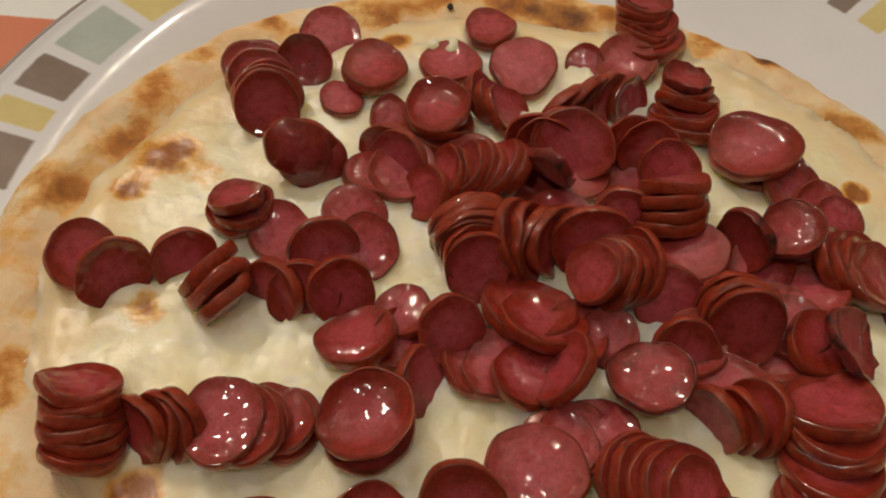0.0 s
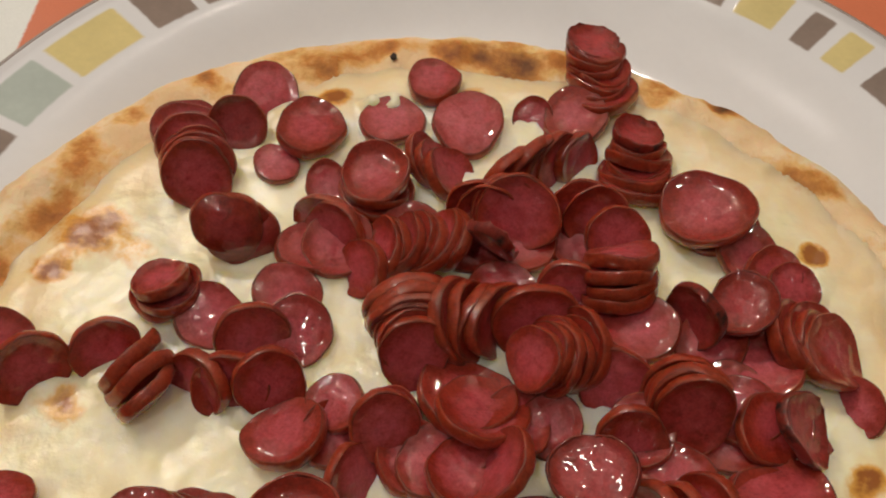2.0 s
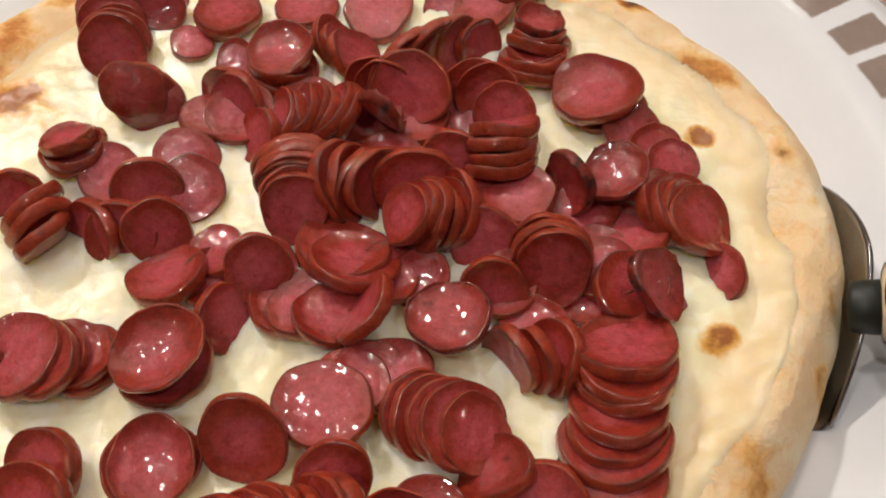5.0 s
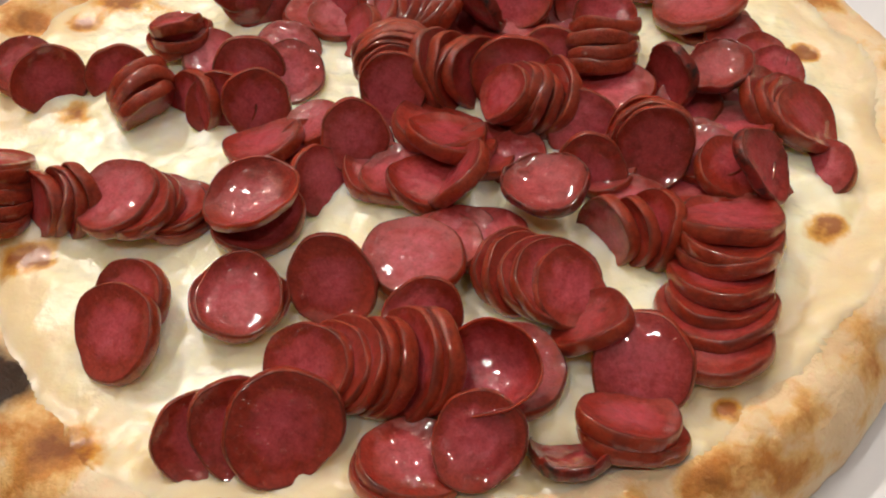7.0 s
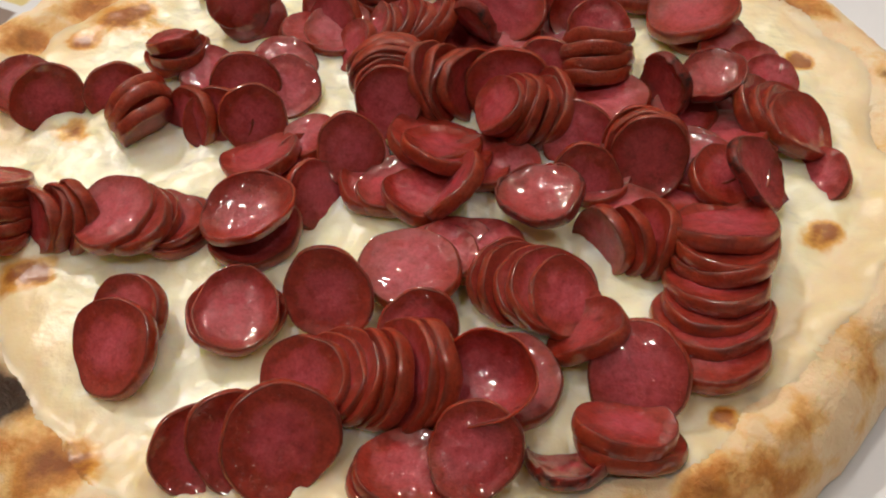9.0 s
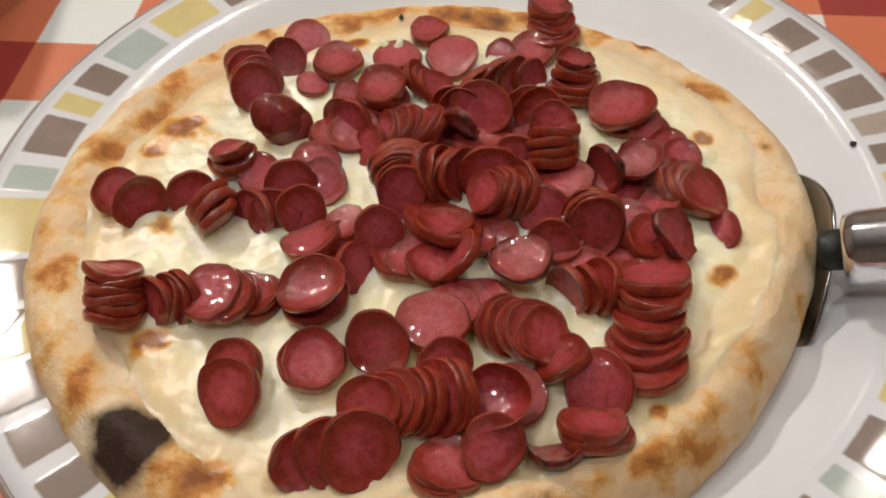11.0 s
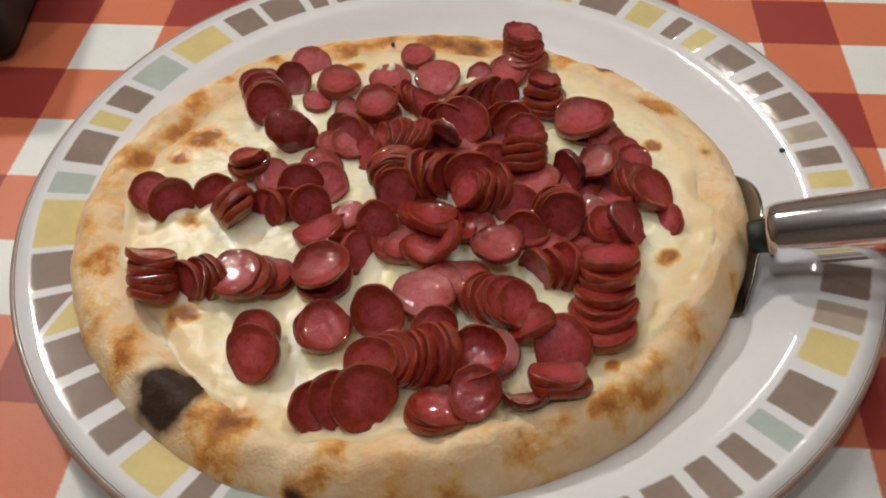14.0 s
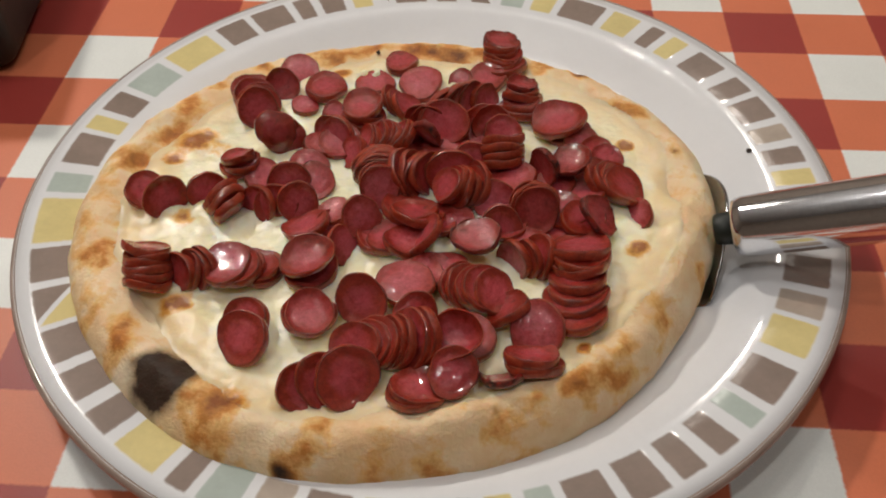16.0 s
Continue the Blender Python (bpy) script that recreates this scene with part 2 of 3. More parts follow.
CHECK, CLOTH_TURN, CLOTH_X, CLOTH_Y = 0.03464, 3.38, -0.18494, 0.11268


def cloth_material():
    """Printed gingham: white, orange and dark red checks on smooth vinyl."""
    m, nodes, links, bsdf = material("gingham_vinyl")
    geo = nodes.new("ShaderNodeNewGeometry").outputs["Position"]
    mp = nodes.new("ShaderNodeMapping")
    mp.vector_type = "TEXTURE"
    mp.inputs["Location"].default_value = (CLOTH_X, CLOTH_Y, 0)
    mp.inputs["Rotation"].default_value = (0, 0, radians(CLOTH_TURN))
    mp.inputs["Scale"].default_value = (CHECK, CHECK, 1)
    links.new(geo, mp.inputs["Vector"])
    wob = noise_node(nodes, links, 900, 2, geo)
    sep = nodes.new("ShaderNodeSeparateXYZ")
    links.new(mp.outputs[0], sep.inputs[0])
    bands = []
    for k in range(2):
        u = math_node(nodes, links, "ADD", sep.outputs[k], math_node(nodes, links, "MULTIPLY_ADD", wob.outputs[0], 0.03, -0.015))
        tri = math_node(nodes, links, "PINGPONG", math_node(nodes, links, "ADD", u, 0.5), 1.0)
        s = math_node(nodes, links, "MULTIPLY_ADD", math_node(nodes, links, "SUBTRACT", tri, 0.5), 40.0, 0.5)
        n = nodes.new("ShaderNodeClamp")
        links.new(s, n.inputs[0])
        bands.append(n.outputs[0])
    # x: white columns from 0 to 1; y: white rows from -1 to 0
    colx, rowy = bands[0], bands[1]
    weave = noise_node(nodes, links, 1500, 2, geo)
    blot = noise_node(nodes, links, 30, 4, geo)
    one = mix(nodes, links, colx, (0.62, 0.175, 0.085), (0.74, 0.76, 0.73))
    two = mix(nodes, links, colx, (0.31, 0.040, 0.032), (0.62, 0.175, 0.085))
    col = mix(nodes, links, rowy, one, two)
    tint = ramp(nodes, links, math_node(nodes, links, "ADD", math_node(nodes, links, "MULTIPLY", weave.outputs[0], 0.5), math_node(nodes, links, "MULTIPLY", blot.outputs[0], 0.5)),
                ((0.3, (0.88, 0.88, 0.88)), (0.7, (1.08, 1.08, 1.08))))
    links.new(mix(nodes, links, 0.6, col, tint, "MULTIPLY"), bsdf.inputs["Base Color"])
    bsdf.inputs["Roughness"].default_value = 0.40
    bsdf.inputs["Specular IOR Level"].default_value = 0.28
    bump(nodes, links, bsdf, weave.outputs[0], 0.12, 0.0004)
    return m


CLOTH = cloth_material()


def steel_material(name, rough, color=(0.62, 0.61, 0.60)):
    m, nodes, links, bsdf = material(name)
    co = nodes.new("ShaderNodeTexCoord").outputs["Object"]
    mp = nodes.new("ShaderNodeMapping")
    mp.inputs["Scale"].default_value = (30, 900, 900)
    links.new(co, mp.inputs["Vector"])
    n = noise_node(nodes, links, 1.0, 3, mp.outputs[0])
    bsdf.inputs["Metallic"].default_value = 1.0
    links.new(ramp(nodes, links, n.outputs[0], ((0.3, tuple(c * 0.9 for c in color)), (0.7, color))), bsdf.inputs["Base Color"])
    links.new(math_node(nodes, links, "MULTIPLY_ADD", n.outputs[0], 0.12, rough - 0.05), bsdf.inputs["Roughness"])
    return m


STEEL, STEEL_SATIN = steel_material("polished_steel", 0.09, (0.80, 0.81, 0.84)), steel_material("satin_steel", 0.16, (0.36, 0.36, 0.37))


def plain(name, color, rough, spread=0.15, scale=40):
    m, nodes, links, bsdf = material(name)
    co = nodes.new("ShaderNodeTexCoord").outputs["Object"]
    n = noise_node(nodes, links, scale, 5, co)
    links.new(ramp(nodes, links, n.outputs[0], ((0.3, tuple(c * (1 - spread) for c in color)), (0.7, tuple(c * (1 + spread) for c in color)))), bsdf.inputs["Base Color"])
    bsdf.inputs["Roughness"].default_value = rough
    bump(nodes, links, bsdf, n.outputs[0], 0.1, 0.001)
    return m


WALL_PAINT = plain("warm_wall_paint", (0.26, 0.21, 0.17), 0.85, 0.06, 3)
CEILING_PAINT = plain("ceiling_paint", (0.40, 0.40, 0.40), 0.9, 0.05, 3)
FLOOR_WOOD = plain("dark_floor", (0.16, 0.10, 0.06), 0.5, 0.3, 8)
DARK_PLASTIC = plain("dark_green_plastic", (0.010, 0.013, 0.009), 0.5, 0.3, 60)
BURNT_CRUMB = plain("burnt_crumb", (0.03, 0.018, 0.012), 0.7, 0.4, 900)


# ---------------------------------------------------------------- mesh helpers
def mesh_from(name, verts, faces, mat, smooth=True):
    me = bpy.data.meshes.new(name)
    me.from_pydata(verts, [], faces)
    me.materials.append(mat)
    if smooth:
        me.polygons.foreach_set("use_smooth", [True] * len(me.polygons))
    me.update()
    return me


def part(name, data, parent=None, label=""):
    ob = new(name, data)
    if parent is not None:
        ob.parent = parent
    if label:
        ob["label"] = label
    return ob


def lathe(profile, n, mat, name, closed=True):
    """Turns (radius, height) pairs round the z axis."""
    verts, faces, k = [], [], len(profile)
    for i in range(n):
        a = 2 * math.pi * i / n
        verts += [(r * math.cos(a), r * math.sin(a), z) for r, z in profile]
    for i in range(n):
        j = (i + 1) % n
        for q in range(k if closed else k - 1):
            p = (q + 1) % k
            faces.append((i * k + q, j * k + q, j * k + p, i * k + p))
    return mesh_from(name, verts, faces, mat)


def box_mesh(name, lo, hi, mat, bevel=0.0, segments=3):
    bm = bmesh.new()
    bmesh.ops.create_cube(bm, size=1)
    for v in bm.verts:
        v.co = Vector([lo[k] + (v.co[k] + 0.5) * (hi[k] - lo[k]) for k in range(3)])
    if bevel:
        bmesh.ops.bevel(bm, geom=bm.edges[:], offset=bevel, segments=segments, profile=0.5, affect="EDGES")
    me = bpy.data.meshes.new(name)
    bm.to_mesh(me)
    bm.free()
    me.materials.append(mat)
    if bevel:
        me.polygons.foreach_set("use_smooth", [True] * len(me.polygons))
    return me


# ---------------------------------------------------------------- the unseen room, added to close the place and fill reflections
def structure(name, lo, hi, mat, label):
    return tagged(part(name, box_mesh(name, lo, hi, mat)), label, name.split("_")[0], kind="structure")


structure("floor", (-2.6, -2.6, -0.80), (2.6, 2.6, -0.74), FLOOR_WOOD, "dark wooden restaurant floor under the table")
structure("ceiling", (-2.6, -2.6, 2.5), (2.6, 2.6, 2.56), CEILING_PAINT, "plain pale ceiling, unseen, added above the table for reflections")
structure("wall_north", (-2.6, 2.5, -0.74), (2.6, 2.6, 2.5), WALL_PAINT, "plain warm painted wall, unseen, added to close the room")
structure("wall_south", (-2.6, -2.6, -0.74), (2.6, -2.5, 2.5), WALL_PAINT, "plain warm painted wall, unseen, added to close the room")
structure("wall_east", (2.5, -2.5, -0.74), (2.6, 2.5, 2.5), WALL_PAINT, "plain warm painted wall, unseen, added to close the room")
structure("wall_west", (-2.6, -2.5, -0.74), (-2.5, 2.5, 2.5), WALL_PAINT, "plain warm painted wall, unseen, added to close the room")

table = tagged(new("table"), "dining table standing under a gingham tablecloth", "table")
part("tabletop", box_mesh("tabletop", (-0.6, -0.55, -0.032), (0.6, 0.65, -0.005), FLOOR_WOOD, 0.003), table)
for sx, sy in ((-0.52, -0.47), (0.52, -0.47), (-0.52, 0.57), (0.52, 0.57)):
    part("leg", box_mesh("leg", (sx - 0.025, sy - 0.025, -0.74), (sx + 0.025, sy + 0.025, -0.032), FLOOR_WOOD, 0.003), table)


def cloth_mesh():
    n, verts, faces = 90, [], []
    for i in range(n + 1):
        for j in range(n + 1):
            x, y = -0.606 + 1.212 * i / n, -0.556 + 1.212 * j / n
            verts.append((x, y, -0.0003 + 0.0004 * noise.noise((x * 7, y * 7, 3))))
    for i in range(n):
        for j in range(n):
            a = i * (n + 1) + j
            faces.append((a, a + n + 1, a + n + 2, a + 1))
    # turned-down hem all round
    edge = [i * (n + 1) for i in range(n + 1)] + [n * (n + 1) + j for j in range(1, n + 1)] + [i * (n + 1) + n for i in range(n - 1, -1, -1)] + [j for j in range(n - 1, 0, -1)]
    base = len(verts)
    for k in edge:
        x, y, _ = verts[k]
        verts.append((x * 1.004, y * 1.004, -0.12))
    for q in range(len(edge)):
        p = (q + 1) % len(edge)
        faces.append((edge[q], base + q, base + p, edge[p]))
    return mesh_from("tablecloth", verts, faces, CLOTH)


tagged(part("tablecloth", cloth_mesh()), "orange, dark red and white gingham vinyl tablecloth lying on the table", "tablecloth")

# ---------------------------------------------------------------- the plate
RIM_Z, RIM_R = 0.0217, 0.150
PROFILE = ((0.0, 0.0105), (0.060, 0.0105), (0.096, 0.0106)) + tuple((0.100 + 0.0285 * k / 14, 0.0108 + 0.0094 * (3 * (k / 14) ** 2 - 2 * (k / 14) ** 3)) for k in range(15)) + (
    (0.132, 0.0206), (0.137, 0.0210), (0.143, 0.0215), (0.1484, 0.0218))


def plate_height(r):
    for (a, za), (b, zb) in zip(PROFILE, PROFILE[1:]):
        if a <= r <= b:
            return za + (zb - za) * (r - a) / (b - a)
    return PROFILE[-1][1]


plate = tagged(new("plate"), "round white ceramic plate with coloured squares round its rim", "plate")
under = ((0.1474, 0.0180), (0.1425, 0.0140), (0.128, 0.0085), (0.112, 0.0035), (0.098, 0.0010), (0.094, 0.0002), (0.090, 0.0010), (0.086, 0.0050), (0.0, 0.0050))
part("dish", lathe(PROFILE + ((0.1484, 0.0212),) + under, 192, PORCELAIN, "dish", False), plate)
part("rim", lathe(((0.1478, 0.02185), (0.1490, 0.02170), (0.1498, 0.0209), (0.1500, 0.0196), (0.1492, 0.0176), (0.1470, 0.0155), (0.1420, 0.0124), (0.1300, 0.0077), (0.1280, 0.0087), (0.1425, 0.0142), (0.1474, 0.0180)), 192, RIM_BROWN, "rim"), plate, "brown glazed edge")


def painted_square(a0, a1, r0, r1, mat, cut=0):
    """A square of coloured glaze on the rim, just proud of it, thinning out at its edges; cut leaves one triangle of it."""
    n, k, verts, faces, cover = 18, 14, [], [], []
    long, deep = abs(radians(a1 - a0)) * (r0 + r1) / 2, r1 - r0
    for i in range(n + 1):
        for j in range(k + 1):
            u, w = i / n, j / k
            side = min(w, 1 - w) * deep
            if cut == 1:
                side *= u
                w *= u
            elif cut == 2:
                side *= 1 - u
                w = 1 - (1 - w) * (1 - u)
            near = min(u * long, (1 - u) * long)
            gap = near * side / max(math.hypot(near, side), 1e-6) * 1.3
            a = radians(a0 + (a1 - a0) * u)
            r = r0 + deep * w + 0.00022 * noise.noise((a * 60, w * 3, 1))
            a += 0.0016 * noise.noise((a * 5, r * 700, 7))
            verts.append((r * math.cos(a), r * math.sin(a), plate_height(r) + 0.00004 + 0.00003 * min(1.0, gap / 0.001)))
            cover.append(min(1.0, gap / 0.0011))
    for i in range(n):
        for j in range(k):
            q = i * (k + 1) + j
            faces.append((q, q + 1, q + k + 2, q + k + 1) if a1 < a0 else (q, q + k + 1, q + k + 2, q + 1))
    me = mesh_from("painted_square", verts, faces, mat)
    me.attributes.new("cover", "FLOAT", "POINT").data.foreach_set("value", cover)
    return me


for kind, spans in (
    ("b", ((126.0, 133.3), (134.3, 140.5), (162.2, 167.8), (173.6, 181.3), (199.6, 206.8), (215.8, 222.3), (223.7, 229.4), (231.2, 236.0), (245.8, 249.3), (62.8, 71.2), (50.3, 53.6),
           (36.5, 43.0), (29.6, 34.3), (22.4, 28.5), (11.3, 15.5), (345.1, 351.2), (323.2, 330.1), (313.0, 316.8), (307.4, 311.4), (301.0, 306.2), (121.2, 124.8), (115.0, 119.9),
           (98.2, 105.0), (92.0, 96.5), (294.0, 299.8), (276.0, 283.0), (262.5, 268.5))),
    ("y", ((142.1, 151.9), (168.9, 172.8), (188.9, 199.0), (237.4, 244.5), (55.7, 61.6), (45.2, 49.0), (6.4, 10.3), (332.0, 338.5), (72.3, 77.0), (109.4, 113.6), (269.6, 275.0), (284.2, 288.0))),
    ("g", ((153.0, 161.1), (183.2, 188.0), (318.6, 322.1), (78.3, 83.2), (250.2, 255.5), (353.0, 358.6), (289.2, 293.0))),
    ("l", ((16.9, 21.1), (339.1, 343.9), (359.6, 365.2), (256.6, 261.4))),
):
    for a0, a1 in spans:
        part("painted_square", painted_square(a0, a1, 0.1278, 0.1437, SQUARE[kind]), plate)
# squares split along their diagonal
for a0, a1, kind, cut in ((208.2, 214.8, "b", 2), (208.2, 214.8, "y", 1), (84.4, 89.0, "b", 1), (106.4, 109.0, "b", 2), (89.6, 91.6, "g", 2)):
    pad = 0.35 if cut == 1 else -0.35
    part("painted_square", painted_square(a0 + pad, a1 + pad, 0.1282, 0.1433, SQUARE[kind], cut), plate)

# ---------------------------------------------------------------- the pizza
PX, PY = -0.0108, -0.0191
OUTLINE = (0.1105, -0.00068, 0.00206, 0.00412, 0.00256, 0.00029, 0.00199, 0.00027, 0.00043, -0.00058, 0.00064, -0.00006, 0.00058)
CHEESE_Z = 0.0287


def crust_radius(a):
    r = OUTLINE[0]
    for k in range(1, 7):
        r += OUTLINE[2 * k - 1] * math.cos(k * a) + OUTLINE[2 * k] * math.sin(k * a)
    return r + 0.0007 * noise.noise((math.cos(a) * 9, math.sin(a) * 9, 0.4)) + 0.0003 * noise.noise((math.cos(a) * 30, math.sin(a) * 30, 5))


def cheese_radius(a):
    """Where the cheese ends: a wide bare border to the south-east, a narrow one to the north-west."""
    border = 0.0165 + 0.0035 * math.cos(a - radians(150)) + 0.006 * noise.noise((math.cos(a) * 2.2, math.sin(a) * 2.2, 2.0)) + 0.0035 * noise.noise((math.cos(a) * 8, math.sin(a) * 8, 9))
    return crust_radius(a) - border


def crust_top(x, y):
    a = math.atan2(y - PY, x - PX)
    r, edge = math.hypot(x - PX, y - PY), crust_radius(a)
    d = edge - r
    puff = 0.0040 + 0.0016 * math.cos(a - radians(-60)) + 0.0022 * noise.noise((math.cos(a) * 3, math.sin(a) * 3, 0.2)) + 0.0010 * noise.noise((math.cos(a) * 9, math.sin(a) * 9, 4))
    hump = math.exp(-((d - 0.0115) / 0.0070) ** 2)
    z = 0.0268 + puff * 0.8 * hump
    z += 0.0016 * noise.noise((x * 75, y * 75, 1)) + 0.0011 * noise.noise((x * 170, y * 170, 2)) + 0.0005 * noise.noise((x * 420, y * 420, 5))
    if d < 0.0085:
        q = max(d, 0.0) / 0.0085
        z = 0.0165 + (z - 0.0165) * math.sqrt(max(0.0, 1 - (1 - q) ** 2.1))
    return z


FOOT = []


def creep(x, y):
    """How far the melted cheese has risen round the slices that sit in it."""
    best = 0.0
    for fx, fy, fr in FOOT:
        dx, dy = x - fx, y - fy
        if -0.016 < dx < 0.016 and -0.016 < dy < 0.016:
            q = max(0.0, math.hypot(dx, dy) - fr) / 0.0032
            if q < 2.5:
                best = max(best, math.exp(-q * q))
    return best


def cheese_top(x, y):
    z = CHEESE_Z + 0.0007 * creep(x, y) + 0.0010 * noise.noise((x * 45, y * 45, 6)) + 0.0007 * noise.noise((x * 150, y * 150, 8)) + 0.0003 * noise.noise((x * 380, y * 380, 3))
    # a lump of cheese that has run over one slice
    z += (0.0026 + 0.0030 * noise.noise((x * 330, y * 330, 4))) * math.exp(-(((x + 0.0305) / 0.0065) ** 2 + ((y - 0.0535) / 0.0035) ** 2) ** 2)
    return z


# browned places: x, y, radius, strength
TOASTED_SOUTH = ((-0.0843, -0.0862, 0.0054, 1.2), (-0.0841, -0.0937, 0.0039, 0.9), (-0.0492, -0.1127, 0.0072, 1.2), (-0.0452, -0.1072, 0.0043, 0.9), (-0.0578, -0.1060, 0.0039, 0.7), (0.0585, -0.0885, 0.0050, 0.9), (0.0523, -0.0924, 0.0039, 0.75), (0.0713, -0.0773, 0.0053, 0.9), (0.0656, -0.0823, 0.0039, 0.825), (0.0800, -0.0578, 0.0039, 0.825), (0.0774, -0.0628, 0.0032, 0.6), (0.0335, -0.1046, 0.0035, 0.9), (0.0405, -0.1055, 0.0039, 0.75), (0.0471, -0.0985, 0.0041, 0.675), (-0.0150, -0.1129, 0.0036, 1), (0.0016, -0.1188, 0.0054, 0.7), (0.0164, -0.1161, 0.0054, 0.7), (-0.0246, -0.1251, 0.0032, 1.6), (-0.0193, -0.1214, 0.0039, 0.8))
TOASTED_NORTH = ((-0.0986, 0.0275, 0.0057, 1.2), (-0.0921, 0.0433, 0.0047, 1.1), (-0.1008, 0.0108, 0.0061, 1.2), (-0.1083, -0.0035, 0.0057, 1.1), (-0.1135, -0.0107, 0.0039, 0.8), (-0.0787, 0.0572, 0.0047, 1.2), (-0.0626, 0.0678, 0.0054, 0.8), (-0.0423, 0.0719, 0.0057, 0.9), (-0.0337, 0.0760, 0.0039, 0.9), (-0.0171, 0.0739, 0.0057, 1.2), (-0.0079, 0.0742, 0.0057, 1.3), (0.0037, 0.0739, 0.0057, 1.3), (0.0116, 0.0740, 0.0036, 1), (-0.0481, 0.0655, 0.0050, 0.9), (0.0401, 0.0696, 0.0047, 0.9))
TOASTED_SIDES = ((0.0546, 0.0657, 0.0047, 1.3), (0.0450, 0.0557, 0.0036, 0.9), (0.0706, 0.0432, 0.0050, 1.1), (0.0769, 0.0423, 0.0036, 0.8), (0.0896, 0.0187, 0.0043, 1.3), (0.0847, -0.0113, 0.0039, 0.8), (0.0800, -0.0380, 0.0036, 0.7), (0.0897, -0.0198, 0.0043, 0.5), (0.0940, -0.0364, 0.0047, 0.6), (0.0870, -0.0017, 0.0036, 0.6), (-0.1172, -0.0227, 0.0050, 0.9), (-0.1158, -0.0388, 0.0047, 0.8), (-0.1081, -0.0557, 0.0050, 1), (-0.1026, -0.0574, 0.0039, 0.9), (-0.1044, -0.0717, 0.0047, 0.7), (-0.0975, -0.0775, 0.0043, 0.8), (-0.1030, -0.0489, 0.0032, 0.8))
TOASTED = TOASTED_SOUTH + TOASTED_NORTH + TOASTED_SIDES
CHARRED = ((-0.0704, -0.1009, 0.0061, 1.35), (-0.0634, -0.0991, 0.0057, 1.3), (-0.0656, -0.1050, 0.0043, 1.1), (-0.0082, 0.0765, 0.0039, 0.45), (0.0035, 0.0750, 0.0039, 0.4), (0.0539, 0.0649, 0.0025, 0.6), (0.0900, 0.0187, 0.0023, 0.5), (-0.0849, -0.0856, 0.0025, 0.35), (-0.0253, -0.1251, 0.0018, 0.8), (0.0335, -0.1037, 0.0018, 0.4), (-0.0785, 0.0565, 0.0022, 0.3))
GOLDEN = ((-0.0958, -0.0036, 0.0035, 1.0), (-0.0913, 0.0067, 0.0050, 1.0), (-0.0860, 0.0110, 0.0040, 0.7), (0.0707, 0.0212, 0.0028, 1.1), (0.0588, -0.0770, 0.0024, 1.4), (-0.0695, -0.0712, 0.0030, 1.3),
          (-0.0751, -0.0738, 0.0035, 0.9), (-0.0824, -0.0355, 0.0040, 0.9), (-0.0441, 0.0546, 0.0030, 1.5), (-0.0100, 0.0600, 0.0030, 1.1), (0.0747, -0.0315, 0.0028, 1.2), (0.0708, 0.0218, 0.0026, 1.1), (-0.0437, -0.1087, 0.0055, 0.7),
          (-0.0800, 0.0030, 0.0050, 0.5))


def stain(x, y, places):
    s = 0.0
    wx, wy = 0.0022 * noise.noise((x * 150, y * 150, 3)), 0.0022 * noise.noise((x * 150, y * 150, 13))
    for cx, cy, r, k in places:
        d2 = ((x + wx - cx) ** 2 + (y + wy - cy) ** 2) / (r * r)
        if d2 < 6:
            s += k * math.exp(-d2 * 0.8)
    return s


def attribute(me, name, values):
    me.attributes.new(name, "FLOAT", "POINT").data.foreach_set("value", values)


def crust_mesh():
    n, rings = 440, 66
    verts, faces = [], []
    for i in range(n):
        a = 2 * math.pi * i / n
        edge = crust_radius(a)
        for j in range(rings):
            u = 1 - (1 - j / (rings - 1)) ** 1.6
            r = 0.012 + (edge - 0.012) * u
            x, y = PX + r * math.cos(a), PY + r * math.sin(a)
            verts.append((x, y, crust_top(x, y)))
        for dr, z in ((0.0001, 0.0150), (-0.0016, 0.0128), (-0.006, 0.0118), (-0.03, 0.0116)):
            verts.append((PX + (edge + dr) * math.cos(a), PY + (edge + dr) * math.sin(a), z + max(0.0, 0.0015 * noise.noise((math.cos(a) * 6, math.sin(a) * 6, 11)))))
    k = rings + 4
    for i in range(n):
        p = (i + 1) % n
        for j in range(k - 1):
            faces.append((i * k + j, i * k + j + 1, p * k + j + 1, p * k + j))
    verts.append((PX, PY, 0.0268))
    verts.append((PX, PY, 0.0116))
    c = len(verts) - 2
    for i in range(n):
        p = (i + 1) % n
        faces.append((c, i * k, p * k))
        faces.append((c + 1, p * k + k - 1, i * k + k - 1))
    me = mesh_from("crust", verts, faces, CRUST)
    attribute(me, "toast", [0.74 * stain(x, y, TOASTED) for x, y, z in verts])
    attribute(me, "char", [stain(x, y, CHARRED) for x, y, z in verts])
    return me


